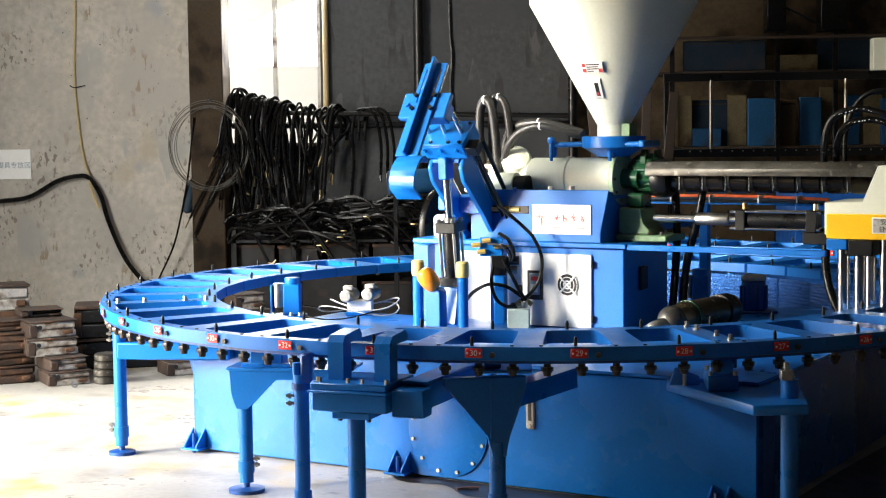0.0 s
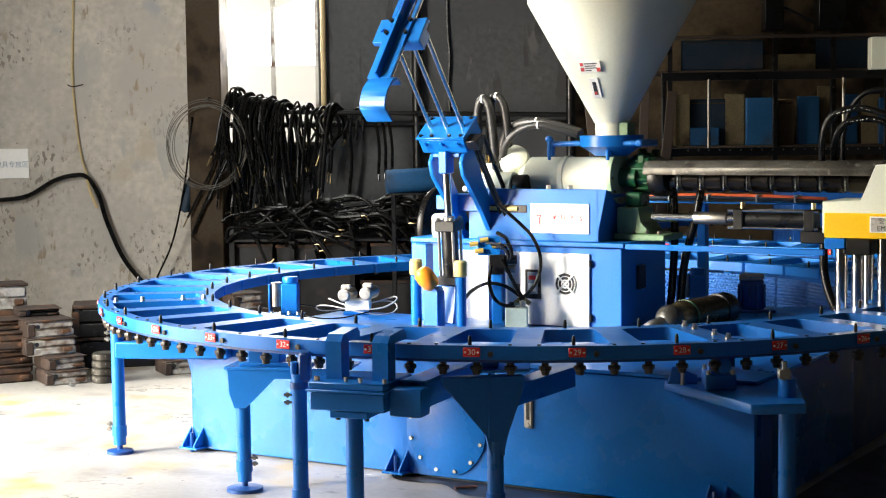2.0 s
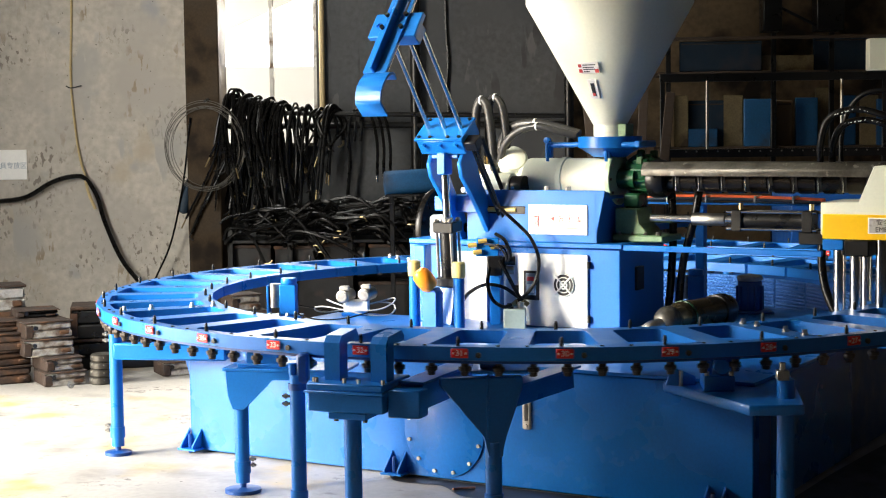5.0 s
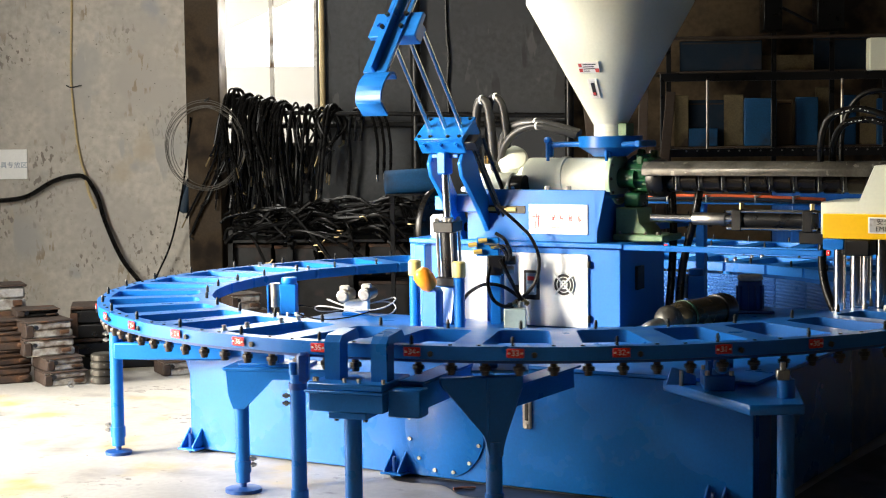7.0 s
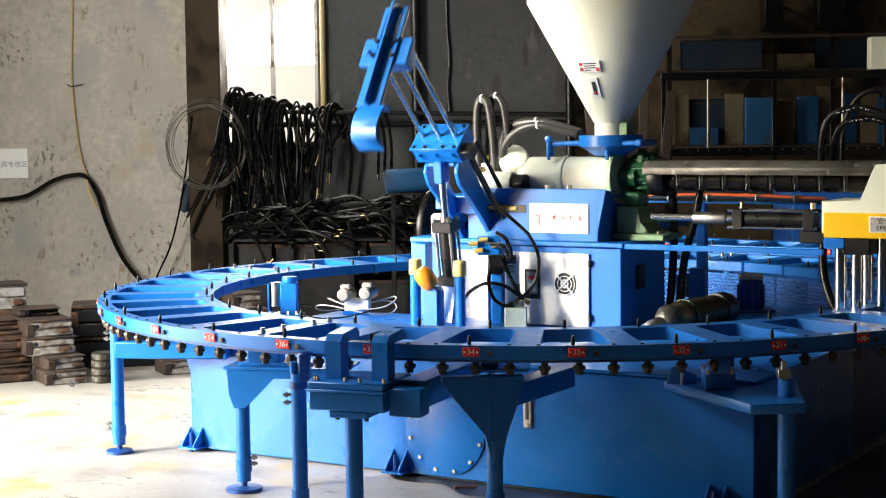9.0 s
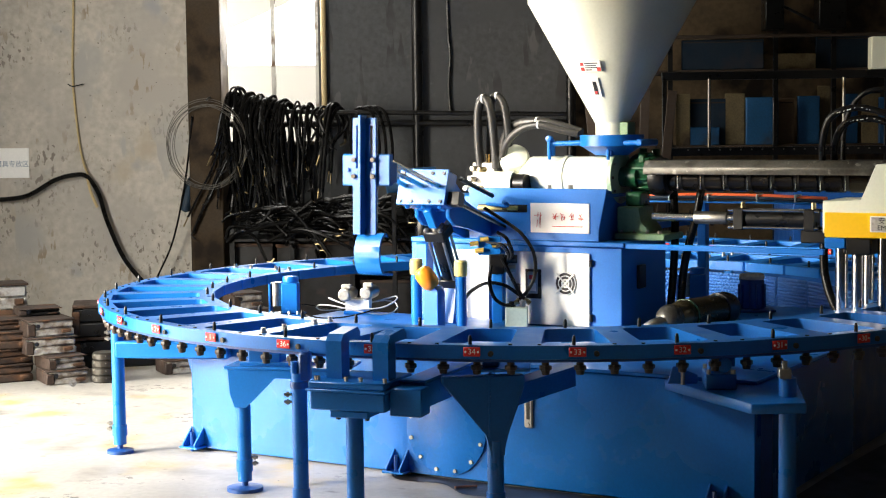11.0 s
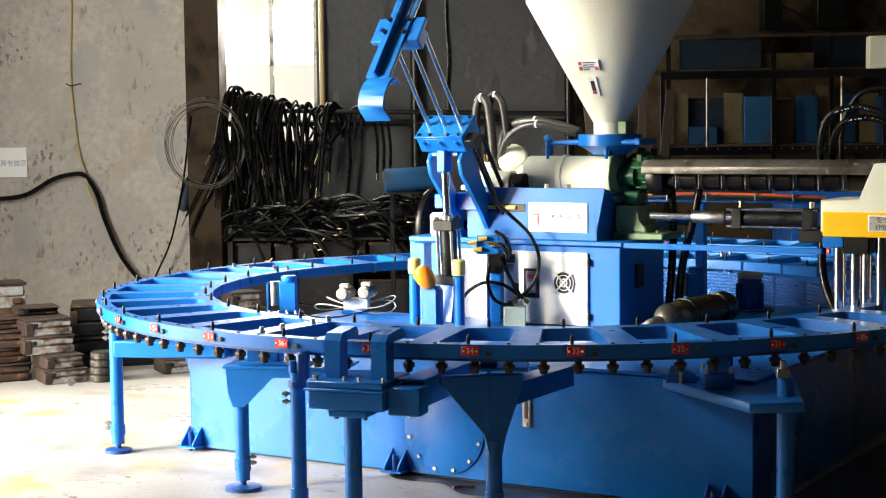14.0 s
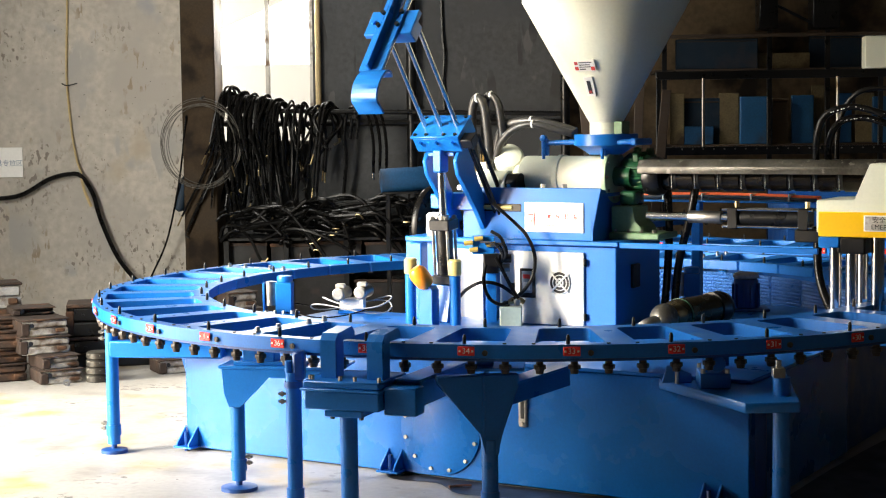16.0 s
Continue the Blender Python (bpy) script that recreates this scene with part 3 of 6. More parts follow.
part("stop_spring", rod(B(), (lx - 0.02, ly - 0.01, 0.70), (lx - 0.02, ly - 0.01, 0.755), 0.018, seg=12), BLUE, t)

# clamp unit standing across the rim
CL = Matrix.Translation((-0.815, -2.60, 0)) @ Matrix.Rotation(radians(-16), 4, "Z")
lx, ly = -0.862, -2.70
cl = thing("clamp_unit", (lx, ly, 0), "blue clamp unit with two jaws over the turntable rim", "clamp unit")
part("post", rod(B(), (lx, ly, 0.02), (lx, ly, 0.545), 0.04, seg=20), BLUE, cl)
part("levelling_foot", lathe(B(), [(0, 0), (0.08, 0), (0.08, 0.02), (0, 0.025)], pose(lx, ly, 0), 24), BLUE_DARK, cl)
part("mount_plate", box(B(), -0.09, 0.09, -0.215, 0.0, 0.545, 0.575, 0.003, CL), BLUE, cl)
part("clamp_body", box(B(), -0.185, 0.175, -0.22, 0.12, 0.576, 0.66, 0.006, CL), BLUE, cl)
part("body_flange", box(B(), -0.20, 0.18, -0.235, 0.12, 0.66, 0.672, 0.003, CL), BLUE, cl)
part("body_lid", box(B(), -0.19, 0.175, -0.225, 0.12, 0.672, 0.705, 0.006, CL), BLUE, cl)
part("side_block", box(B(), 0.176, 0.33, -0.17, -0.062, 0.555, 0.68, 0.006, CL), BLUE, cl)
for x0 in (-0.14, 0.085):
    jaw = prism(B(), [(-0.135, 0.705), (-0.135, 0.875), (-0.105, 0.905), (0.055, 0.918), (0.085, 0.89), (0.085, 0.866), (-0.045, 0.866), (-0.045, 0.705)], 0, x0, x0 + 0.075, 0)
    bmesh.ops.transform(jaw, matrix=CL, verts=jaw.verts)
    part("jaw", jaw, BLUE, cl)
for x in (-0.165, -0.155, 0.05, -0.02, 0.165):
    part("bolt", bolt(B(), CL @ Vector((x, -0.19, 0.705)), (0, 0, 1), 0.010, 0.02), STEEL, cl)
beam_m = CL @ Matrix.Translation((0.25, -0.06, 0)) @ Matrix.Rotation(radians(88), 4, "Z")
part("side_beam", box(B(), 0.0, 0.62, -0.055, 0.055, 0.575, 0.690, 0.005, beam_m), BLUE, cl)
part("beam_cap", box(B(), -0.005, 0.62, -0.062, 0.062, 0.691, 0.703, 0.003, beam_m), BLUE, cl)
for x in (-0.07, 0.07):
    part("bolt", bolt(B(), CL @ Vector((x, -0.17, 0.545)), (0, 0, -1), 0.012, 0.016), DARK_STEEL, cl)

# gusseted leg in front of the tank
lx, ly = -0.235, -2.56
t = leg(lx, ly, 0.40, "blue round post with wide triangular gussets", r=0.038)
g = B()
prism(g, [(-0.25, 0.70), (-0.25, 0.665), (-0.045, 0.43), (-0.034, 0.33), (0.034, 0.33), (0.045, 0.43), (0.13, 0.65), (0.13, 0.70)], 1, -0.05, 0.008, 0.006)
bmesh.ops.transform(g, matrix=Matrix.Translation((lx, ly + 0.02, 0)) @ Matrix.Rotation(radians(12), 4, "Z"), verts=g.verts)
part("gusset", g, BLUE, t)
g = B()
prism(g, [(-0.04, 0.70), (-0.04, 0.42), (0.02, 0.42), (0.62, 0.67), (0.62, 0.70)], 0, lx - 0.03, lx - 0.018, 0.002)
bmesh.ops.translate(g, vec=(0, ly, 0), verts=g.verts)
part("gusset", g, BLUE, t)
a0, a1 = Vector((-0.21, -2.47, 0.628)), Vector((0.13, -2.05, 0.672))
fm = Matrix.Translation(a0) @ (a1 - a0).to_track_quat("X", "Z").to_matrix().to_4x4()
part("arm_flange", box(B(), 0.0, (a1 - a0).length, -0.055, 0.055, -0.006, 0.006, 0.002, fm), BLUE, t)
part("arm_web", box(B(), 0.0, (a1 - a0).length, -0.006, 0.006, -0.11, -0.0065, 0.002, fm), BLUE, t)
part("bearing_plate", box(B(), lx - 0.10, lx + 0.16, ly - 0.03, ly + 0.5, 0.715, 0.73, 0.003), BLUE, t)
part("roller_block", box(B(), lx - 0.06, lx + 0.02, ly + 0.02, ly + 0.16, 0.73, 0.775, 0.006), BLUE, t)

# leg under the wide shelf
lx, ly = 1.065, -2.66
t = leg(lx, ly, 0.70, "blue round post under a wide thick shelf", r=0.040)
sh = prism(B(), [(0.60, -1.85), (0.555, -2.21), (0.88, -2.86), (1.12, -2.84), (1.20, -1.75)], 2, 0.572, 0.618, 0.005)
part("shelf", sh, BLUE, t)
part("shelf_post", box(B(), 0.92, 1.05, -2.30, -2.2, 0.014, 0.571, 0.005), BLUE_DARK, t)
rb = box(B(), 0.72, 0.86, -2.50, -2.3, 0.6185, 0.69, 0.005)
box(rb, 0.74, 0.76, -2.46, -2.34, 0.69, 0.75, 0.003)
rod(rb, (0.74, -2.40, 0.735), (0.86, -2.40, 0.735), 0.025, seg=14)
part("roller_block", rb, BLUE, t)
for x, y in ((0.735, -2.49), (0.845, -2.49), (0.735, -2.31), (0.845, -2.31)):
    part("bolt", bolt(B(), (x, y, 0.69), (0, 0, 1), 0.012, 0.02), STEEL, t)
part("bearing_cap", rod(B(), (0.80, -2.515, 0.735), (0.80, -2.44, 0.735), 0.036, seg=18, bevel=0.004), BLUE, t)
part("side_bracket", prism(B(), [(0.56, 0.6185), (0.70, 0.6185), (0.70, 0.66), (0.60, 0.70), (0.585, 0.70)], 1, -2.32, -2.30, 0.003), BLUE, t)
part("clamp_screw", rod(B(), (0.63, -2.34, 0.6185), (0.63, -2.34, 0.69), 0.010, seg=8), STEEL, t)
part("yoke", box(B(), 1.02, 1.075, -2.705, -2.645, 0.70, 0.745, 0.004), STEEL, t)
part("stop_rod", rod(B(), (lx - 0.02, ly - 0.03, 0.70), (lx - 0.02, ly - 0.03, 0.78), 0.014, seg=10), CHROME, t)

# ---- injection unit in the middle ----
cab = mthing("control_cabinet", (0, 0.1, TZ + 0.019), "blue machine cabinet with a white front door", "machine cabinet")
part("cabinet_body", box(B(), -0.62, 0.62, -0.28, 0.36, TZ + 0.019, 1.115, 0.006), BLUE, cab)
part("top_slab", box(B(), -0.80, 0.645, -0.31, 0.40, 1.117, 1.148, 0.005), BLUE, cab)
door = part("cabinet_door", box(B(), -0.58, 0.42, -0.298, -0.284, 0.645, 1.078, 0.004), WHITE, cab, "white painted sheet-steel door")
fan = rod(B(), (0.268, -0.298, 0.898), (0.268, -0.304, 0.898), 0.068, seg=28)
fan = part("fan_grille", fan, DARK_STEEL, door, "black fan with a white finger guard")
for r in (0.022, 0.045, 0.066):
    pts = [(0.268 + r * math.cos(a), -0.307, 0.898 + r * math.sin(a)) for a in (2 * math.pi * i / 24 for i in range(25))]
    part("guard_ring", tube(B(), pts, 0.005 if r < 0.03 else 0.003, 6, smooth=False), WHITE, door)
gx = B()
for a in (45, 135):
    c, s = math.cos(radians(a)) * 0.08, math.sin(radians(a)) * 0.08
    rod(gx, (0.268 - c, -0.31, 0.898 - s), (0.268 + c, -0.31, 0.898 + s), 0.006, seg=6)
part("guard_cross", gx, WHITE, door)
inv = part("inverter_recess", box(B(), 0.0, 0.105, -0.304, -0.297, 0.80, 0.975, 0.003), DARK_STEEL, door)
part("inverter", box(B(), 0.018, 0.085, -0.312, -0.30, 0.83, 0.96, 0.004), SCREEN, door, "grey drive keypad with a red logo plate")
part("rocker_switch", box(B(), -0.062, -0.036, -0.306, -0.297, 0.815, 0.885, 0.003), DARK_STEEL, door, "small black switch")
part("drive_logo", box(B(), 0.03, 0.075, -0.3145, -0.311, 0.915, 0.94, 0.001), RED, door)
part("keypad", box(B(), 0.028, 0.075, -0.3145, -0.311, 0.845, 0.895, 0.001), PAPER, door)
for z in (0.70, 1.02):
    part("door_hinge", rod(B(), (0.428, -0.295, z - 0.02), (0.428, -0.295, z + 0.02), 0.010, seg=10), DARK_STEEL, door)
part("side_post", box(B(), -0.80, -0.73, -0.30, -0.24, TZ + 0.019, 1.116, 0.004), BLUE, cab)
part("side_panel", box(B(), -0.73, -0.625, -0.24, -0.225, TZ + 0.019, 1.116, 0.003), BLUE, cab)
part("side_socket", box(B(), 0.62, 0.64, -0.08, 0.02, 0.86, 1.0, 0.004), DARK_STEEL, cab)

car = mthing("injection_carriage", (0.1, 0, 1.149), "blue carriage box with a white maker's plate", "carriage")
front = B()
prism(front, [(-0.38, 1.149), (0.475, 1.149), (0.54, 1.455), (-0.38, 1.455)], 1, -0.31, -0.295, 0.003)
part("front_plate", front, BLUE, car)
part("deck", box(B(), -0.38, 0.50, -0.295, 0.25, 1.40, 1.42, 0.003), BLUE, car)
part("rear_plate", box(B(), -0.38, 0.47, 0.25, 0.265, 1.149, 1.45, 0.003), BLUE, car)
part("end_plate", prism(B(), [(-0.31, 1.149), (0.26, 1.149), (0.26, 1.40), (-0.31, 1.455)], 0, 0.475, 0.487, 0.002), BLUE, car)
slot = part("slot", box(B(), -0.315, 0.02, -0.314, -0.309, 1.312, 1.358, 0.0024), DARK_STEEL, car, "dark slot with a brass rod in it")
part("slot_rod", rod(B(), (-0.31, -0.312, 1.336), (-0.04, -0.312, 1.336), 0.014, seg=10), CUP, slot)
part("slot_stop", rod(B(), (-0.14, -0.312, 1.336), (-0.11, -0.312, 1.336), 0.019, seg=10), BRASS, slot)
plate = part("makers_plate", box(B(), 0.045, 0.43, -0.318, -0.309, 1.195, 1.37, 0.002), PAPER, car, "white maker's plate with red marks")
strokes = random.Random(3)
for i, x in enumerate((0.105, 0.205, 0.262, 0.319, 0.376)):
    z, grow = (1.288, 1.0) if i else (1.275, 1.7)
    for k in range(8):
        a, r = strokes.choice((0, 0.1, math.pi / 2, 1.5, 0.9, 2.2)), strokes.uniform(0.006, 0.018) * grow
        cx, cz = x + strokes.uniform(-0.010, 0.010) * grow, z + strokes.uniform(-0.016, 0.016) * grow
        part("plate_mark", rod(B(), (cx - r * math.cos(a), -0.3185, cz - r * math.sin(a)), (cx + r * math.cos(a), -0.3185, cz + r * math.sin(a)), 0.0017, seg=5), PINK, plate)
part("plate_mark", box(B(), 0.19, 0.39, -0.3195, -0.3175, 1.232, 1.236, 0.0005), PINK, plate)
for x in (0.16, 0.30):
    part("deck_bolt", bolt(B(), (x, -0.30, 1.455), (0, 0, 1), 0.016, 0.022), ALUMINIUM, car)

AX = 1.515
gear = mthing("screw_drive", (0.1, 0.0, 1.42), "cream screw drive housing with a bolted end flange", "gear motor")
ax = Matrix.Translation((0, 0, AX)) @ pose(0, 0, 0, 0, 90, 0)
part("housing", lathe(B(), [(0, -0.12), (0.10, -0.12), (0.122, -0.10), (0.122, 0.12), (0.129, 0.125), (0.129, 0.155), (0.122, 0.16), (0.122, 0.462), (0, 0.462)], ax, 40), CREAM, gear)
fl = part("end_flange", lathe(B(), [(0, 0.462), (0.155, 0.462), (0.158, 0.466), (0.158, 0.490), (0.153, 0.494), (0.06, 0.494), (0, 0.494)], ax, 40), GREEN_LIT, gear, "green bolted end flange, coloured paler to look lit")
for i in range(10):
    a = 2 * math.pi * i / 10
    part("bolt", bolt(B(), (0.494, 0.136 * math.cos(a), AX + 0.136 * math.sin(a)), (1, 0, 0), 0.009, 0.008), STEEL, fl)
part("saddle", box(B(), -0.08, 0.46, -0.10, 0.12, 1.421, 1.47, 0.01), CREAM, gear)
part("piston_sleeve", lathe(B(), [(0, -0.30), (0.055, -0.30), (0.055, -0.14), (0.06, -0.14), (0.06, -0.06), (0, -0.06)], Matrix.Translation((0, -0.16, 1.475)) @ pose(0, 0, 0, 0, 90, 0), 24), DARK_STEEL, gear)
part("piston_cap", lathe(B(), [(0, -0.33), (0.068, -0.33), (0.075, -0.32), (0.075, -0.16), (0, -0.16)], Matrix.Translation((0.02, -0.16, 1.475)) @ pose(0, 0, 0, 0, 90, 0), 24), CREAM, gear)
part("hydraulic_motor", lathe(B(), [(0, -0.10), (0.085, -0.10), (0.095, -0.085), (0.095, 0.05), (0.08, 0.085), (0.0, 0.11)], Matrix.Translation((-0.27, 0.08, 1.60)) @ pose(0, 0, 0, 62, 0, 25), 28), CREAM, gear)
part("motor_neck", prism(B(), [(-0.28, 1.42), (-0.06, 1.42), (-0.04, 1.60), (-0.18, 1.58)], 1, 0.0, 0.14, 0.01), CREAM, gear)
vb = mthing("valve_block", (-0.46, 0.05, 1.42), "grey hydraulic valve block with brass fittings", "valve block")
part("block", box(B(), -0.52, -0.36, -0.02, 0.14, 1.30, 1.60, 0.006), ALUMINIUM, vb)
part("manifold", box(B(), -0.50, -0.34, -0.12, -0.02, 1.42, 1.52, 0.006), WHITE, vb)
for i, (x, z) in enumerate(((-0.49, 1.445), (-0.445, 1.50), (-0.40, 1.445), (-0.355, 1.50), (-0.43, 1.565), (-0.375, 1.56))):
    part("valve_cap", rod(B(), (x, -0.12, z), (x, -0.17 - 0.012 * (i % 3), z), 0.019, 0.016, seg=12, bevel=0.003), (WHITE, STEEL, BRASS)[i % 3], vb)
for i, x in enumerate((-0.335, -0.30, -0.265)):
    part("pipe_union", rod(B(), (x, -0.14, 1.425 + 0.03 * i), (x + 0.05, -0.16, 1.44 + 0.03 * i), 0.016, seg=8), (STEEL, BRASS, DARK_STEEL)[i], vb)
for x, z in ((-0.48, 1.62), (-0.42, 1.62), (-0.38, 1.62), (-0.49, 1.54), (-0.45, 1.55)):
    part("fitting", rod(B(), (x, 0.0, z - 0.03), (x, 0.0, z + 0.03), 0.014, seg=8), BRASS, vb)

grn = mthing("gear_casting", (0.6, 0, 1.149), "dark green cast gear head on a pale green foot", "gear casting")
gx2 = Matrix.Translation((0.0, 0.09, AX + 0.02))
g_ax = gx2 @ pose(0, 0, 0, 0, 90, 0)
part("gear_neck", lathe(B(), [(0, 0.496), (0.060, 0.496), (0.060, 0.60), (0, 0.60)], ax, 24), GREEN, grn)
part("gear_head", lathe(B(), [(0, 0.51), (0.085, 0.51), (0.105, 0.53), (0.118, 0.55), (0.118, 0.63), (0.10, 0.67), (0.085, 0.74), (0, 0.74)], g_ax, 28), GREEN, grn)
hb2 = box(B(), 0.56, 0.70, -0.075, 0.10, -0.095, 0.105, 0.025, gx2)
part("head_block", hb2, GREEN, grn)
for i in range(12):
    a = 2 * math.pi * i / 12
    part("head_bolt", bolt(B(), gx2 @ Vector((0.632, 0.105 * math.cos(a), 0.105 * math.sin(a))), (1, 0, 0), 0.011, 0.03), GREEN, grn)
    part("head_rib", box(B(), 0.57, 0.67, -0.010, 0.010, 0.10, 0.128, 0.005, gx2 @ Matrix.Rotation(a + 0.26, 4, "X")), GREEN, grn)
for x, y, z in ((0.60, -0.02, 0.125), (0.66, 0.03, 0.12), (0.62, -0.08, 0.09)):
    part("head_lug", box(B(), x - 0.022, x + 0.022, y - 0.02, y + 0.02, z - 0.03, z + 0.025, 0.008, gx2), GREEN, grn)
part("seal_collar", lathe(B(), [(0, 0.70), (0.105, 0.70), (0.112, 0.72), (0.112, 0.78), (0.10, 0.80), (0, 0.80)], ax, 28), DARK_STEEL, grn)
part("foot", box(B(), 0.50, 0.82, -0.13, 0.16, 1.149, 1.19, 0.008), GREEN_PALE, grn)
part("foot_web", prism(B(), [(0.51, 1.19), (0.72, 1.19), (0.70, 1.23), (0.655, 1.25), (0.655, 1.345), (0.51, 1.345)], 1, -0.11, 0.10, 0.008), GREEN_PALE, grn)
part("foot_neck", box(B(), 0.54, 0.64, -0.06, 0.08, 1.345, 1.43, 0.01), GREEN, grn)
for x in (0.54, 0.62, 0.70, 0.78):
    part("bolt", bolt(B(), (x, -0.10, 1.19), (0, 0, 1), 0.014, 0.018), STEEL, grn)

hop = mthing("material_hopper", (0.405, 0, 1.64), "large cream sheet-steel cone hopper over the screw", "hopper")
base = Matrix.Translation((0.43, 0, 0))
part("slide_ring", lathe(B(), [(0.10, 1.645), (0.12, 1.66), (0.185, 1.70), (0.19, 1.70), (0.19, 1.765), (0.09, 1.765), (0.09, 1.66), (0.10, 1.645)], base, 36), BLUE, hop, "blue flanged hopper throat")
part("neck", lathe(B(), [(0.085, 1.765), (0.098, 1.765), (0.098, 1.845), (0.085, 1.845), (0.085, 1.765)], base, 36), CREAM, hop)
part("throat_block", box(B(), 0.49, 0.56, -0.06, 0.05, 1.765, 1.84, 0.004), GREEN_PALE, hop, "pale green block beside the neck")
part("cone", lathe(B(), [(0.09, 1.84), (0.10, 1.835), (0.495, 2.545), (0.495, 2.60), (0.495, 3.0), (0.485, 3.0), (0.485, 2.55), (0.09, 1.84)], base, 64), CREAM, hop)
seam = math.radians(-90)
for (zc, w, h, mat, name, lab) in ((2.165, 0.135, 0.07, PAPER, "warning_label", "white warning label with black lines and red marks"), (2.045, 0.06, 0.125, PAPER, "sight_window", "small framed sight window")):
    r = 0.10 + (zc - 1.835) / (2.545 - 1.835) * 0.395
    tilt = math.degrees(math.atan2(0.395, 0.71))
    fm = base @ Matrix.Translation((r * math.cos(seam), r * math.sin(seam), zc)) @ Matrix.Rotation(seam + math.pi / 2, 4, "Z") @ pose(0, 0, 0, tilt, 0, 0)
    lab_ob = part(name, box(B(), -w / 2, w / 2, -0.008, 0.004, -h / 2, h / 2, 0.002, fm), mat, hop, lab)
    if name == "sight_window":
        part("slit", box(B(), -0.012, 0.012, -0.011, -0.007, -0.045, 0.04, 0.006, fm), BLACK_INK, lab_ob)
        part("slit_float", box(B(), -0.009, 0.009, -0.0125, -0.010, -0.040, -0.022, 0.002, fm), PINK, lab_ob)
    else:
        for z0, x1 in ((0.021, 0.048), (0.006, 0.036), (-0.007, 0.040), (-0.021, 0.004)):
            part("print_bar", box(B(), -0.034, x1, -0.0095, -0.0075, z0 - 0.0028, z0 + 0.0028, 0.0005, fm), BLACK_INK, lab_ob)
        for x0, z0, r in ((-0.052, 0.017, 0.010), (-0.052, -0.016, 0.011), (0.05, -0.018, 0.012)):
            part("print_mark", box(B(), x0 - r, x0 + r, -0.0095, -0.0075, z0 - r, z0 + r, 0.0005, fm), PINK, lab_ob)
for x0, x1, y in ((0.07, 0.29, -0.09), (0.47, 0.68, -0.12)):
    hd = rod(B(), (x0, y, 1.715), (x1, y, 1.72), 0.016, seg=12)
    box(hd, x0 - 0.02, x0 + 0.02, y - 0.02, y + 0.02, 1.64, 1.74, 0.006)
    part("slide_handle", hd, BLUE, hop)
part("slide_handle", box(B(), 0.645, 0.685, -0.14, 0.10, 1.70, 1.74, 0.008), BLUE, hop)
for x, y in ((0.07, -0.09), (0.47, -0.12)):
    part("handle_pin", rod(B(), (x, y - 0.022, 1.62), (x, y - 0.022, 1.745), 0.010, seg=8), BLUE, hop)
    part("handle_eye", rod(B(), (x, y - 0.040, 1.745), (x, y - 0.008, 1.745), 0.020, seg=14, bevel=0.003), BLUE, hop)

bar = mthing("injection_barrel", (0.72, 0, 1.42), "long steel injection barrel with heater bands under a dull cover", "barrel")
L1 = 2.75
part("barrel_tube", rod(B(), (0.70, 0.02, 1.505), (L1, 0.02, 1.505), 0.062, seg=24), DARK_STEEL, bar)
part("barrel_cover", prism(B(), [(-0.13, 1.535), (-0.13, 1.575), (-0.10, 1.615), (0.12, 1.615), (0.15, 1.575), (0.15, 1.535)], 0, 0.685, L1, 0.003), COVER_STEEL, bar, "dull grey folded steel cover")
for i in range(14):
    x = 0.80 + i * 0.14
    part("heater_band", lathe(B(), [(0.064, -0.05), (0.070, -0.05), (0.070, 0.05), (0.064, 0.05), (0.064, -0.05)], Matrix.Translation((x, 0.02, 1.505)) @ pose(0, 0, 0, 0, 90, 0), 24), BAND, bar)
    part("band_clamp", box(B(), x - 0.068, x - 0.060, -0.072, -0.055, 1.45, 1.535, 0.002), CHROME, bar)

cyl = mthing("injection_cylinder", (1.0, -0.06, 1.22), "black hydraulic cylinder with steel tie rods and a chromed rod", "hydraulic cylinder")
Y, Z = -0.06, 1.287
part("piston_rod", rod(B(), (0.72, Y, Z), (1.22, Y, Z), 0.026, seg=20), CHROME, cyl)
part("rod_clevis", rod(B(), (0.98, Y, Z), (1.18, Y, Z), 0.036, seg=20, bevel=0.004), STEEL, cyl)
part("barrel", rod(B(), (1.30, Y, Z), (1.64, Y, Z), 0.045, seg=24), DARK_STEEL, cyl)
for x in (1.23, 1.64):
    part("end_cap", box(B(), x, x + 0.06, Y - 0.06, Y + 0.06, Z - 0.062, Z + 0.06, 0.006), DARK_STEEL, cyl)
for dy in (-0.048, 0.048):
    for dz in (-0.048, 0.048):
        part("tie_rod", rod(B(), (1.20, Y + dy, Z + dz), (1.72, Y + dy, Z + dz), 0.008, seg=8), CHROME, cyl)
for x in (1.25, 1.66):
    part("port_fitting", rod(B(), (x + 0.02, Y, Z + 0.06), (x + 0.02, Y, Z + 0.095), 0.014, seg=8), BRASS, cyl)
part("trunnion", box(B(), 1.62, 1.80, Y - 0.05, Y + 0.2, 1.16, 1.23, 0.006), DARK_STEEL, cyl)

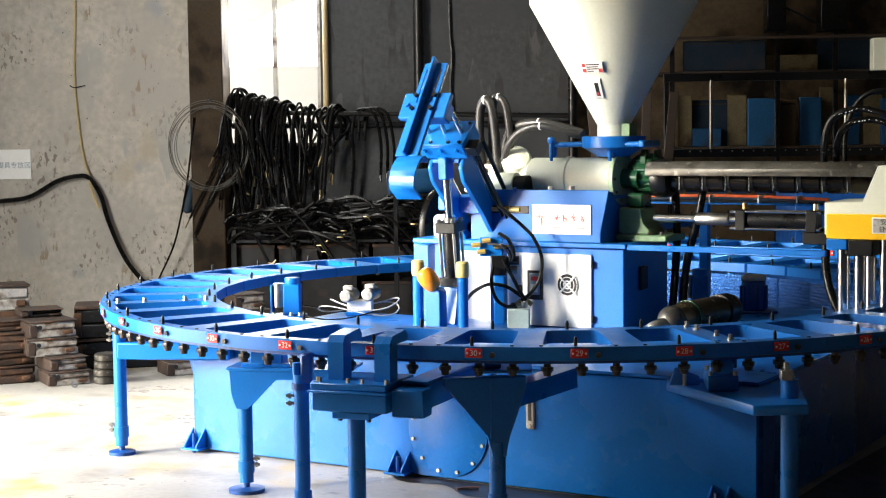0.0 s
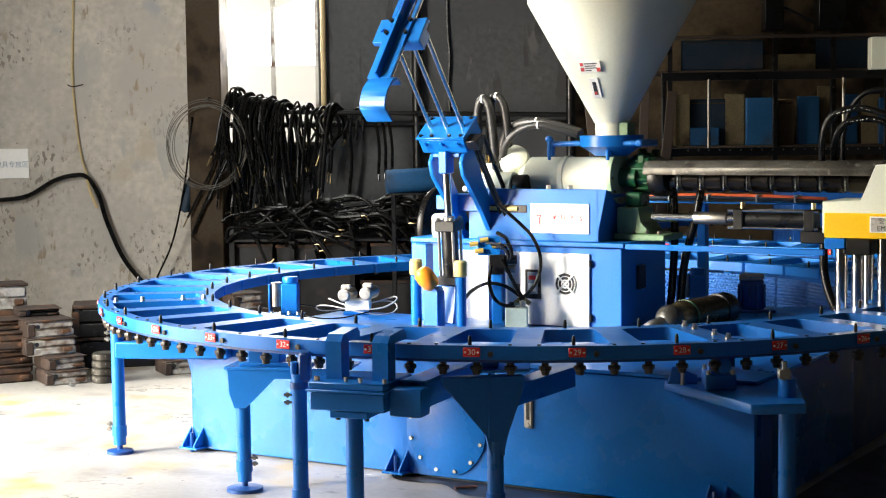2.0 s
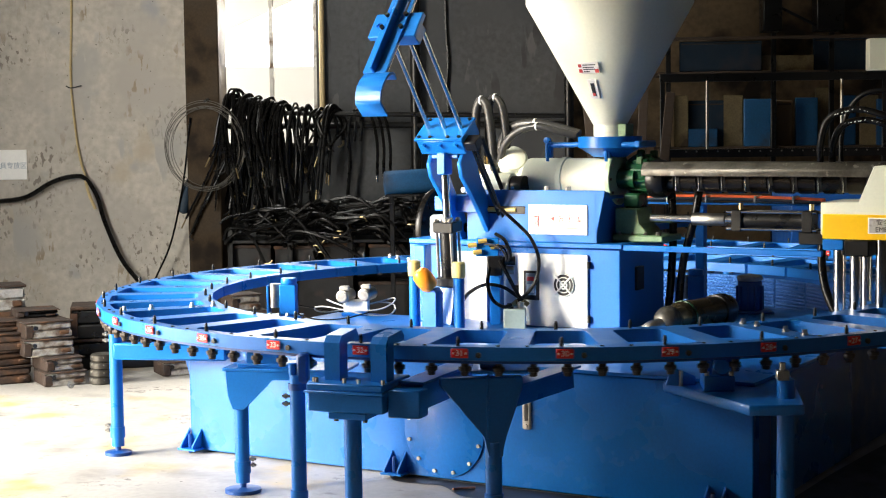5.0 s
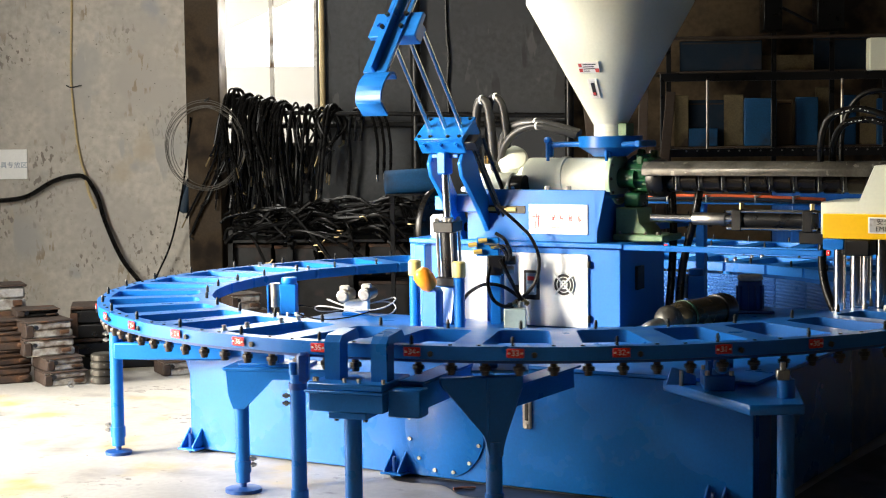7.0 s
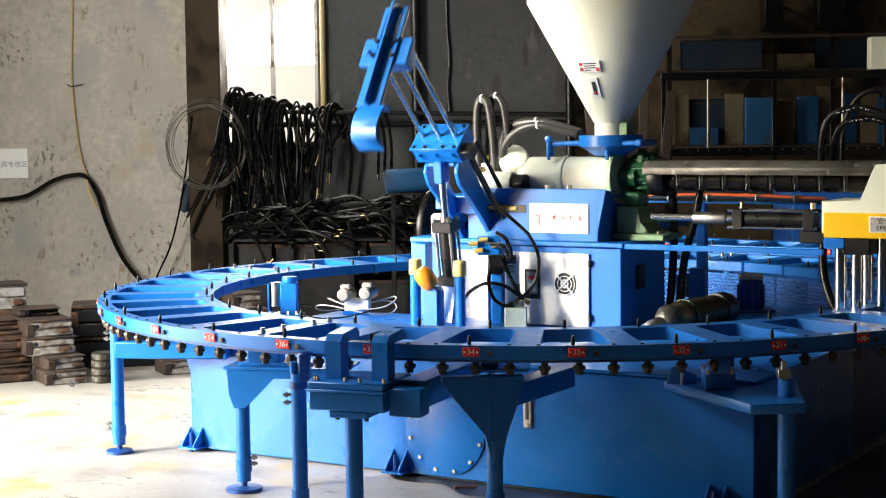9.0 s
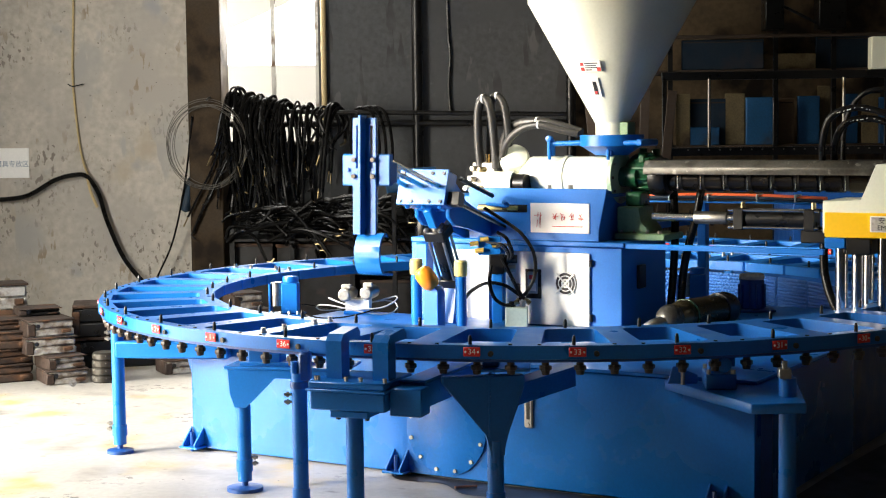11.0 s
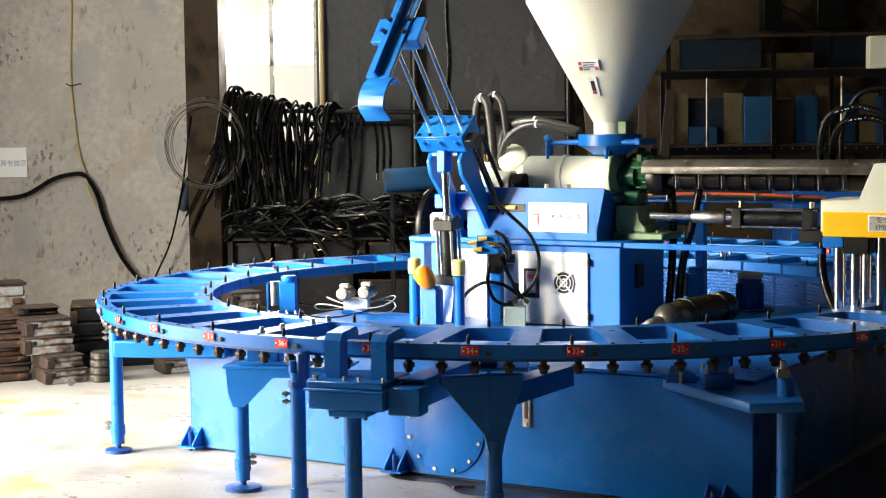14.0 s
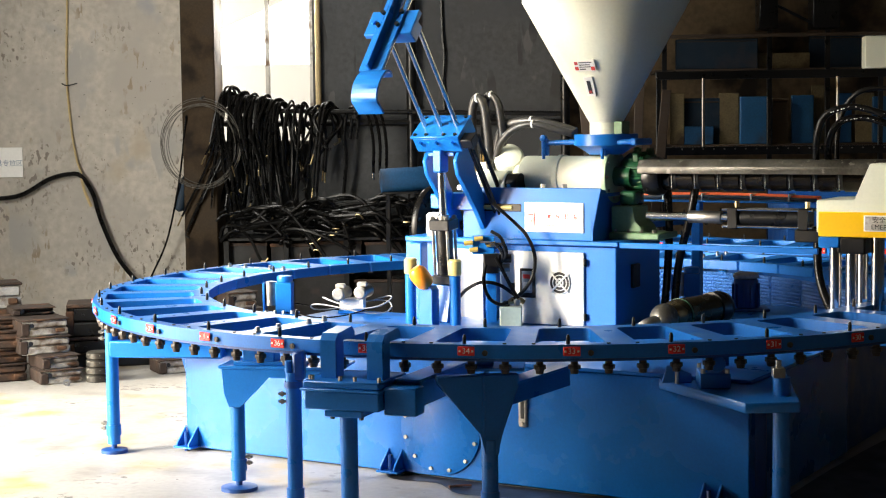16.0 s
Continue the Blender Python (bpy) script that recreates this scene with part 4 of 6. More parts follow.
# ---- the take-off arm ----
PIV = Vector((-0.3475, -0.223, 1.218))
ARM_M = MACHINE @ Matrix.Translation(PIV)
SLIDE = Vector((0, -math.sin(radians(37.5)), math.cos(radians(37.5))))
UPN = Vector((0, math.cos(radians(37.5)), math.sin(radians(37.5))))     # across the rods, away from the viewer
CLEVIS = Vector((0, -0.40, 0.385))
CYL0 = Vector((-0.3475, -0.572, 0.915))
xf = new("take_off_arm")
xf.matrix_world = ARM_M
ORIGIN[xf.name] = Vector((0, 0, 0))
tagged(xf, "blue swinging take-off arm with sliding chromed rods", "machine arm")
HB = Vector((0, -0.366, 0.546))       # middle of the head block in the arm's space
tilt = Matrix(((1, 0, 0, 0), (0, UPN.y, SLIDE.y, 0), (0, UPN.z, SLIDE.z, 0), (0, 0, 0, 1)))
HM = Matrix.Translation(HB) @ tilt
head = part("head_block", box(B(), -0.155, 0.155, -0.085, 0.115, -0.05, 0.05, 0.006, HM), BLUE, xf)
part("head_cap", box(B(), -0.163, 0.163, -0.09, 0.12, 0.05, 0.066, 0.003, HM), BLUE, head)
for x in (-0.11, 0.0, 0.11):
    part("bolt", bolt(B(), HM @ Vector((x, -0.085, 0.02)), -UPN, 0.013, 0.018), BLUE, head)
for x in (-0.135, -0.06, 0.06, 0.135):
    for y in (-0.07, 0.095):
        part("bolt", bolt(B(), HM @ Vector((x, y, 0.066)), SLIDE, 0.011, 0.009), DARK_STEEL, head)
for x in (-0.105, 0.105):
    lev = prism(B(), [(-0.06, -0.05), (-0.02, -0.11), (0.05, -0.10), (0.055, -0.01), (-0.05, 0.13), (-0.15, 0.26), (-0.215, 0.36), (-0.225, 0.46), (-0.24, 0.54), (-0.32, 0.50), (-0.385, 0.45), (-0.415, 0.40), (-0.39, 0.32), (-0.29, 0.22), (-0.18, 0.10)], 0, x - 0.014, x + 0.014, 0.005)
    part("lever_plate", lev, BLUE, xf)
part("cross_web", box(B(), -0.09, 0.09, -0.12, -0.105, 0.10, 0.20, 0.004), BLUE, xf)
part("front_web", box(B(), -0.09, 0.09, -0.40, -0.30, 0.43, 0.455, 0.004), BLUE, xf)
part("pivot_shaft", rod(B(), (-0.15, 0, 0), (0.15, 0, 0), 0.03, seg=16), DARK_STEEL, xf)
part("clevis", prism(B(), [(CLEVIS.y - 0.045, CLEVIS.z - 0.05), (CLEVIS.y + 0.045, CLEVIS.z - 0.05), (CLEVIS.y + 0.045, 0.46), (CLEVIS.y - 0.045, 0.47)], 0, -0.03, 0.03, 0.008), BLUE, xf)
for x, y, r in ((0.185, -0.05, 0.012), (0.215, -0.06, 0.009)):
    part("stop_rod", rod(B(), HM @ Vector((x, y, 0.03)), HM @ Vector((x, y, -0.60 if r < 0.01 else -0.98)), r, seg=10), DARK_STEEL, xf)
part("rod_holder", box(B(), 0.155, 0.235, -0.08, 0.0, -0.03, 0.03, 0.004, HM), DARK_STEEL, xf)
part("drag_link", rod(B(), HM @ Vector((0.165, 0.10, -0.07)), HM @ Vector((0.165, 0.10, -0.46)), 0.014, seg=10), DARK_STEEL, xf)
part("cable_stay", tube(B(), [HM @ Vector((0.11, 0.06, -0.50)), HM @ Vector((0.23, 0.05, -0.50)), HM @ Vector((0.265, 0.05, -0.48)), HM @ Vector((0.275, 0.05, -0.41))], 0.011, 8), BLUE, xf)

# the carriage at full reach; its parts stand in the arm's space
LEAN = 37.5 - 74.5
KM = Matrix.Translation((0.0, -0.943, 1.145)) @ pose(0, 0, 0, LEAN, 0, 0)     # the channel leans back from the rods
carriage = part("slide_carriage", box(B(), -0.155, 0.155, 0.0, 0.035, -0.035, 0.135, 0.005, KM), BLUE, xf, "blue bracket plate carried by the sliding rods")
for x, y in ((-0.11, 0.02), (0.0, 0.02), (0.11, 0.02)):
    part("guide_rod", rod(B(), HM @ Vector((x, y, 0.02)), HM @ Vector((x, y, 0.80)), 0.014, seg=16), CHROME, carriage, "chromed guide rod")
part("bracket_block", box(B(), -0.14, 0.14, 0.035, 0.10, -0.02, 0.09, 0.005, KM), BLUE, carriage)
for x0, x1 in ((-0.075, -0.009), (0.009, 0.075)):
    flange = B()
    e = 0.022 if x0 < 0 else -0.022
    xs = (x0, x0 + 0.023, x1 - 0.021, x1)
    box(flange, x0, x1, -0.016, -0.001, -0.30, 0.06, 0.002, KM)
    box(flange, xs[0], xs[1], -0.0158, -0.0012, 0.055, 0.295, 0.001, KM)
    box(flange, xs[2], xs[3], -0.0158, -0.0012, 0.055, 0.295, 0.001, KM)
    box(flange, x0, x1, -0.016, -0.001, 0.29, 0.33, 0.002, KM)
    part("slotted_flange", flange, BLUE, carriage)
part("fin", box(B(), -0.009, 0.009, -0.065, -0.001, -0.30, 0.345, 0.003, KM), BLUE, carriage)
part("lead_screw", rod(B(), KM @ Vector((0.06, 0.012, -0.28)), KM @ Vector((0.06, 0.012, 0.33)), 0.009, seg=10), CHROME, carriage)
outer, inner = [], []
for i in range(13):
    a = radians(62 + 190 * i / 12)
    outer.append((0.010 + 0.065 * math.cos(a), -0.405 + 0.115 * math.sin(a)))
    inner.append((0.010 + 0.053 * math.cos(a), -0.405 + 0.103 * math.sin(a)))
outer.append((0.085, -0.525))
inner.append((0.085, -0.513))
hk = prism(B(), outer + inner[::-1], 0, -0.042, 0.122, 0.002)
bmesh.ops.transform(hk, matrix=KM, verts=hk.verts)
part("hook_plate", hk, BLUE, carriage, "curved blue hook plate")
for x, z in ((-0.062, 0.015), (-0.062, 0.105), (0.062, 0.015), (0.062, 0.105)):
    part("bolt", bolt(B(), KM @ Vector((x, -0.014, z)), KM.to_3x3() @ Vector((0, -1, 0)), 0.014, 0.020), DARK_STEEL, carriage)
part("bolt", bolt(B(), KM @ Vector((-0.115, 0.0, 0.05)), KM.to_3x3() @ Vector((0, -1, 0)), 0.013, 0.014), BLUE, carriage)

# its lift cylinder
lift = new("lift_cylinder")
ORIGIN[lift.name] = Vector((0, 0, 0))
tagged(lift, "black hydraulic lift cylinder with a chromed rod", "hydraulic cylinder")
part("barrel", rod(B(), (0, 0, 0.03), (0, 0, 0.30), 0.05, seg=24), DARK_STEEL, lift)
for x in (-0.048, 0.048):
    for y in (-0.045, 0.045):
        part("tie_rod", rod(B(), (x, y, 0.0), (x, y, 0.385), 0.009, seg=8), STEEL, lift)
        part("tie_nut", rod(B(), (x, y, 0.365), (x, y, 0.38), 0.016, seg=6), STEEL, lift)
part("gland_cap", box(B(), -0.068, 0.068, -0.062, 0.062, 0.30, 0.365, 0.006), DARK_STEEL, lift)
part("gland", rod(B(), (0, 0, 0.365), (0, 0, 0.385), 0.036, seg=18), STEEL, lift)
part("base_cap", box(B(), -0.066, 0.066, -0.06, 0.06, -0.02, 0.035, 0.006), DARK_STEEL, lift)
piston = part("piston_rod", rod(B(), (0, 0, -0.30), (0, 0, 0.0), 0.024, seg=20), CHROME, lift)

# stand under the arm
st = mthing("arm_stand", (-0.3, -0.4, TZ + 0.019), "blue welded stand under the take-off arm", "machine stand")
part("base_plate", box(B(), -0.58, 0.02, -0.95, -0.35, TZ + 0.019, TZ + 0.05, 0.005), BLUE, st)
part("upright", box(B(), -0.61, -0.53, -0.56, -0.48, TZ + 0.05, 1.13, 0.006), BLUE, st)
part("upright", box(B(), -0.19, -0.11, -0.42, -0.34, TZ + 0.05, 1.10, 0.006), BLUE, st)
part("cylinder_foot", prism(B(), [(-0.66, TZ + 0.05), (-0.49, TZ + 0.05), (-0.53, 0.89), (-0.61, 0.89)], 0, -0.41, -0.29, 0.006), BLUE, st)
for x, y in ((-0.455, -0.80), (-0.155, -0.80)):
    part("buffer_post", rod(B(), (x, y, TZ + 0.05), (x, y, 0.965), 0.032, seg=18), BLUE, st)
    part("grease_cup", lathe(B(), [(0, 0.97), (0.036, 0.97), (0.038, 0.98), (0.038, 1.05), (0.03, 1.06), (0, 1.06)], pose(x, y, 0), 20), CUP, st, "pale yellow translucent cup")
gp = mthing("hand_lever", (-0.33, -0.88, TZ + 0.05), "blue square post with an orange grip", "lever")
part("post", prism(B(), [(-0.335, TZ + 0.05), (-0.235, TZ + 0.05), (-0.235, 0.89), (-0.255, 0.915), (-0.315, 0.915), (-0.335, 0.89)], 1, -0.92, -0.84, 0.006), BLUE, gp)
gm = Matrix.Translation((-0.305, -0.93, 0.965)) @ pose(0, 0, 0, 25, -30, 0)
part("grip", lathe(B(), [(0, -0.072), (0.035, -0.068), (0.052, -0.045), (0.056, 0), (0.052, 0.04), (0.035, 0.062), (0, 0.068)], gm, 20), ORANGE, gp, "orange plastic grip")

# ---- press at the right ----
pr = mthing("clamping_press", (1.95, -0.2, TZ + 0.019), "clamping press with chromed columns and a yellow cross head", "press")
part("press_foot", box(B(), 1.80, 2.20, -0.34, 0.16, TZ + 0.019, TZ + 0.07, 0.006), BLUE, pr)
for x, y, r in ((1.895, -0.25, 0.033), (1.985, -0.25, 0.033), (1.975, -0.02, 0.030), (2.065, -0.02, 0.030), (2.12, -0.25, 0.030)):
    part("column", rod(B(), (x, y, TZ + 0.07), (x, y, 1.21), r, seg=24), CHROME, pr, "chromed guide column")
part("lower_platen", box(B(), 1.815, 1.93, -0.30, 0.0, 1.15, 1.208, 0.006), BLUE, pr)
part("bush_plate", box(B(), 1.935, 2.07, -0.31, 0.0, 1.12, 1.208, 0.008), DARK_STEEL, pr)
xh = part("cross_head", box(B(), 1.815, 2.75, -0.30, 0.10, 1.21, 1.343, 0.005), YELLOW, pr, "yellow painted cross head")
part("cover", prism(B(), [(1.80, 1.23), (1.80, 1.405), (2.01, 1.405), (2.085, 1.60), (2.75, 1.60), (2.75, 1.344), (1.815, 1.344), (1.812, 1.23)], 1, -0.285, 0.12, 0.005), CREAM, pr, "cream folded steel cover")
sg = part("safety_sign", box(B(), 2.062, 2.42, -0.306, -0.300, 1.243, 1.328, 0.002), PAPER, xh, "grey emergency stop sign")
part("sign_field", box(B(), 2.070, 2.412, -0.3075, -0.305, 1.248, 1.322, 0.001), ALUMINIUM, sg)
for txt, size, xc, zc in (("安全紧急停止", 0.036, 2.215, 1.302), ("EMERGENCY", 0.036, 2.205, 1.266)):
    w = writing(txt, size)
    bmesh.ops.translate(w, vec=(xc, -0.3085, zc), verts=w.verts)
    part("lettering", w, BLACK_INK, sg)
rail = mthing("square_post", (0.57, 1.08, TZ + 0.019), "blue square steel post carrying the hose tray", "post")
part("rail_post", box(B(), 0.545, 0.605, 1.05, 1.11, TZ + 0.019, 1.311, 0.004), BLUE, rail)
part("post_foot", box(B(), 0.50, 0.65, 1.0, 1.16, TZ + 0.0195, TZ + 0.035, 0.003), BLUE, rail)
tray = mthing("hose_tray", (0.7, 1.1, 1.31), "blue tray carrying orange-red hoses", "hose tray")
part("tray", box(B(), 0.05, 1.36, 1.03, 1.17, 1.312, 1.324, 0.003), BLUE, tray)
for i, (y, z) in enumerate(((1.045, 1.338), (1.07, 1.342), (1.10, 1.345), (1.13, 1.348))):
    part("hose", tube(B(), [(0.07, y, z - 0.002), (0.25, y, z + 0.006), (0.6, y, z + 0.012), (1.0, y, z + 0.008), (1.38, y, z - 0.004)], 0.014 if i else 0.011, 8), (BLUE_FADED, RED_HOSE, RED_HOSE, RED_HOSE)[i], tray)
for x in (0.35, 0.62, 0.95, 1.2):
    part("strap", box(B(), x, x + 0.010, 1.028, 1.15, 1.324, 1.372, 0.002), WHITE, tray)
deck_rail = mthing("side_rail", (1.2, -0.2, 1.117), "blue flat rail between the cabinet and the press", "rail")
part("rail_bar", box(B(), 0.647, 1.813, -0.30, -0.272, 1.112, 1.144, 0.004), BLUE, deck_rail)

# ---- inside the ring ----

def quilted(w, h, d=0.012):
    """A sheet pressed into rows of small cushions."""
    bm = B()
    nx, nz = max(3, round(w / 0.028)), max(3, round(h / 0.022))
    k = 4
    grid = []
    for i in range(nx * k + 1):
        row = []
        for j in range(nz * k + 1):
            x, z = i / (nx * k) * w - w / 2, j / (nz * k) * h
            a = abs(math.sin(math.pi * (i / k + (0.5 if int(j / k) % 2 else 0)))) * abs(math.sin(math.pi * j / k))
            row.append(bm.verts.new((x, -d * a ** 0.6, z)))
        grid.append(row)
    for i in range(nx * k):
        for j in range(nz * k):
            bm.faces.new((grid[i][j], grid[i + 1][j], grid[i + 1][j + 1], grid[i][j + 1]))
    geo = bmesh.ops.extrude_face_region(bm, geom=bm.faces[:])
    bmesh.ops.translate(bm, vec=(0, 0.01, 0), verts=[g for g in geo["geom"] if isinstance(g, bmesh.types.BMVert)])
    return bm


skirt = thing("inner_skirt", (0, 0, 0), "blue quilted steel skirt panels inside the turntable", "skirt")
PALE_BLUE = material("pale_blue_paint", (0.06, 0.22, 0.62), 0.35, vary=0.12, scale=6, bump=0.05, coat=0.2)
for deg in range(30, 100, 10):
    a = radians(90 - deg)
    q = quilted(0.305, 0.20)
    bmesh.ops.transform(q, matrix=Matrix.Translation((1.86 * math.cos(a), 1.86 * math.sin(a), 0.586)) @ Matrix.Rotation(a - math.pi / 2, 4, "Z"), verts=q.verts)
    part("panel", q, PALE_BLUE, skirt)
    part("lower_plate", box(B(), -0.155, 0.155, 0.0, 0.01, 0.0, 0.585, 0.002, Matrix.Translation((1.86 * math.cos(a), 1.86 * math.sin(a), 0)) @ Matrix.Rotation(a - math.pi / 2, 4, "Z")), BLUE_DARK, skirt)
acc = thing("accumulator", (0.85, -0.5, 0.64), "dark bronze hydraulic accumulator lying on the base", "accumulator")
A0, A1 = Vector((0.70, -0.76, 0.735)), Vector((1.045, -0.30, 0.738))
d = (A1 - A0).normalized()
ql = Matrix.Translation(A0) @ d.to_track_quat("Z", "Y").to_matrix().to_4x4()
LEN = (A1 - A0).length
part("shell", lathe(B(), [(0, -0.03), (0.045, -0.03), (0.06, 0.0), (0.085, 0.05), (0.092, 0.09), (0.092, LEN), (0, LEN)], ql, 36), BRONZE, acc)
part("end_cap", lathe(B(), [(0.094, LEN - 0.11), (0.099, LEN - 0.11), (0.099, LEN - 0.02), (0.09, LEN + 0.02), (0.06, LEN + 0.045), (0, LEN + 0.05), (0, LEN - 0.11), (0.094, LEN - 0.11)], ql, 36), DARK_STEEL, acc)
part("outlet_elbow", tube(B(), [A0 - d * 0.01, A0 - d * 0.08 + Vector((0, 0, -0.01)), A0 - d * 0.15 + Vector((-0.03, 0.02, -0.03)), A0 - d * 0.16 + Vector((-0.06, 0.04, -0.06))], 0.036, 14), STEEL, acc)
part("ball_end", ball(B(), A0 - d * 0.03, 0.082, seg=24), COVER_STEEL, acc)
part("strap", lathe(B(), [(0.0945, 0.12), (0.097, 0.12), (0.097, 0.135), (0.0945, 0.135), (0.0945, 0.12)], ql, 36), GREEN, acc)
part("cradle", box(B(), 0.82, 0.94, -0.60, -0.48, TZ + 0.019, 0.66, 0.006), BLUE_DARK, acc)
mot = thing("drive_motor", (1.28, 0.4, TZ + 0.019), "dark blue ribbed drive motor standing upright", "electric motor")
part("body", rod(B(), (1.28, 0.4, 0.655), (1.28, 0.4, 0.84), 0.075, seg=24, bevel=0.008), BLUE_DARK, mot)
for i in range(10):
    a = 2 * math.pi * i / 10
    part("fin", box(B(), 0.07, 0.088, -0.004, 0.004, 0.66, 0.81, 0.001, Matrix.Translation((1.28, 0.4, 0)) @ Matrix.Rotation(a, 4, "Z")), BLUE_DARK, mot)
part("fan_cowl", rod(B(), (1.28, 0.4, 0.84), (1.28, 0.4, 0.875), 0.08, seg=24, bevel=0.012), ALUMINIUM, mot)
part("base_flange", box(B(), 1.15, 1.42, 0.30, 0.52, TZ + 0.019, 0.655, 0.005), BLUE_DARK, mot)


def roller_stand(x, y, label, low):
    s = thing("roller_stand", (x, y, low), label, "roller stand", "roller stands inside the turntable")
    part("base", box(B(), x - 0.13, x + 0.09, y - 0.08, y + 0.08, 0.64, 0.66, 0.004), BLUE, s)
    part("side_cheek", box(B(), x - 0.125, x - 0.112, y - 0.05, y + 0.05, 0.66, 0.85, 0.003), BLUE, s)
    if low < 0.5:
        part("pedestal", box(B(), x - 0.08, x + 0.06, y - 0.06, y + 0.06, low, 0.64, 0.004), BLUE_DARK, s)
    part("body", box(B(), x - 0.045, x + 0.06, y - 0.05, y + 0.05, 0.66, 0.855, 0.006), BLUE, s)
    part("cap", rod(B(), (x + 0.01, y, 0.855), (x + 0.01, y, 0.895), 0.05, seg=18, bevel=0.006), BLUE, s)
    part("roller", rod(B(), (x - 0.075, y - 0.02, 0.71), (x - 0.075, y - 0.02, 0.86), 0.036, seg=18), STEEL, s)
    for i in range(4):
        part("bolt", bolt(B(), (x - 0.10 + i * 0.055, y - 0.07, 0.66), (0, 0, 1), 0.012, 0.02), STEEL, s)
    return s


roller_stand(-1.64, 0.20, "blue roller stand with a steel roller and bolts", 0.0)
roller_stand(0.95, 0.62, "blue roller stand with a steel roller and bolts", TZ + 0.019)
vx, vy = -1.24, 0.36
vl = thing("valve_cluster", (vx, vy, TZ + 0.019), "white and steel valve cluster with looped pale cables", "valve")
part("valve_base", box(B(), vx - 0.07, vx + 0.09, vy - 0.06, vy + 0.05, TZ + 0.019, 0.66, 0.004), BLUE, vl)
part("valve_body", box(B(), vx - 0.06, vx + 0.10, vy - 0.05, vy + 0.05, 0.66, 0.735, 0.008), WHITE, vl)
for x, z in ((vx - 0.06, 0.765), (vx + 0.08, 0.775)):
    part("solenoid", rod(B(), (x, vy - 0.10, z), (x + 0.03, vy + 0.07, z), 0.042, seg=20, bevel=0.006), STEEL, vl)
    part("solenoid_cap", rod(B(), (x, vy - 0.115, z), (x, vy - 0.10, z), 0.030, seg=16), ALUMINIUM, vl)
    part("plug", box(B(), x - 0.025, x + 0.035, vy - 0.05, vy + 0.01, z + 0.032, z + 0.062, 0.005), ALUMINIUM, vl)
for i, (rx, ry, zz, x0) in enumerate(((0.26, 0.16, 0.685, 0.02), (0.22, 0.14, 0.72, 0.06), (0.30, 0.20, 0.67, -0.08))):
    pts = [(vx + x0 + rx * math.cos(a), vy - 0.08 + ry * math.sin(a), zz + 0.03 * math.sin(2 * a + i)) for a in (2 * math.pi * k / 14 for k in range(14))]
    part("cable_loop", tube(B(), pts + pts[:1], 0.0045, 6), WHITE_CABLE if i < 2 else RUBBER, vl)

# wheel, hoses and pipes behind the arm
wh = mthing("flywheel", (-0.80, 0.9, TZ + 0.019), "black spoked flywheel on the machine's far side", "wheel")
wm = Matrix.Translation((-1.02, 0.42, 1.16)) @ pose(0, 0, 0, 0, 90, 0)
part("rim", lathe(B(), [(0.22, -0.02), (0.268, -0.022), (0.275, 0.0), (0.268, 0.022), (0.22, 0.02), (0.22, -0.02)], wm, 48), RUBBER, wh)
part("disc", lathe(B(), [(0, -0.012), (0.222, -0.012), (0.222, 0.012), (0, 0.012)], wm, 32), RUBBER, wh)
part("wheel_post", box(B(), -1.05, -0.97, 0.30, 0.52, 0.0, 0.90, 0.006), BLUE_DARK, wh)
part("cross_shaft", rod(B(), (-1.08, 0.42, 1.16), (-0.44, 0.42, 1.16), 0.03, seg=14), STEEL, wh)
mb = mthing("white_motor", (-0.62, 0.0, 1.149), "white cylindrical motor on the machine slab", "electric motor")
part("body", lathe(B(), [(0, 1.149), (0.075, 1.149), (0.085, 1.16), (0.085, 1.27), (0.07, 1.285), (0, 1.29)], pose(-0.66, -0.12, 0), 28), WHITE, mb)
part("top_box", box(B(), -0.74, -0.42, -0.10, 0.20, 1.31, 1.40, 0.006), BLUE, mb)
part("box_leg", box(B(), -0.48, -0.44, 0.0, 0.04, 1.149, 1.31, 0.003), BLUE, mb)
pipe = thing("blue_drum", (-1.0, 4.5, 0), "dusty blue drum lying on a shelf", "drum")
part("drum", rod(B(), (-1.46, 4.4, 1.34), (-1.02, 4.5, 1.36), 0.11, seg=28, bevel=0.01), BLUE_STORE, pipe)
for x in (-1.40, -1.06):
    part("drum_stand", box(B(), x - 0.02, x + 0.02, 4.42, 4.46, 0.0, 1.235, 0.004), DARK_STEEL, pipe)
part("drum_cradle", box(B(), -1.44, -1.02, 4.33, 4.57, 1.225, 1.245, 0.004), DARK_STEEL, pipe)

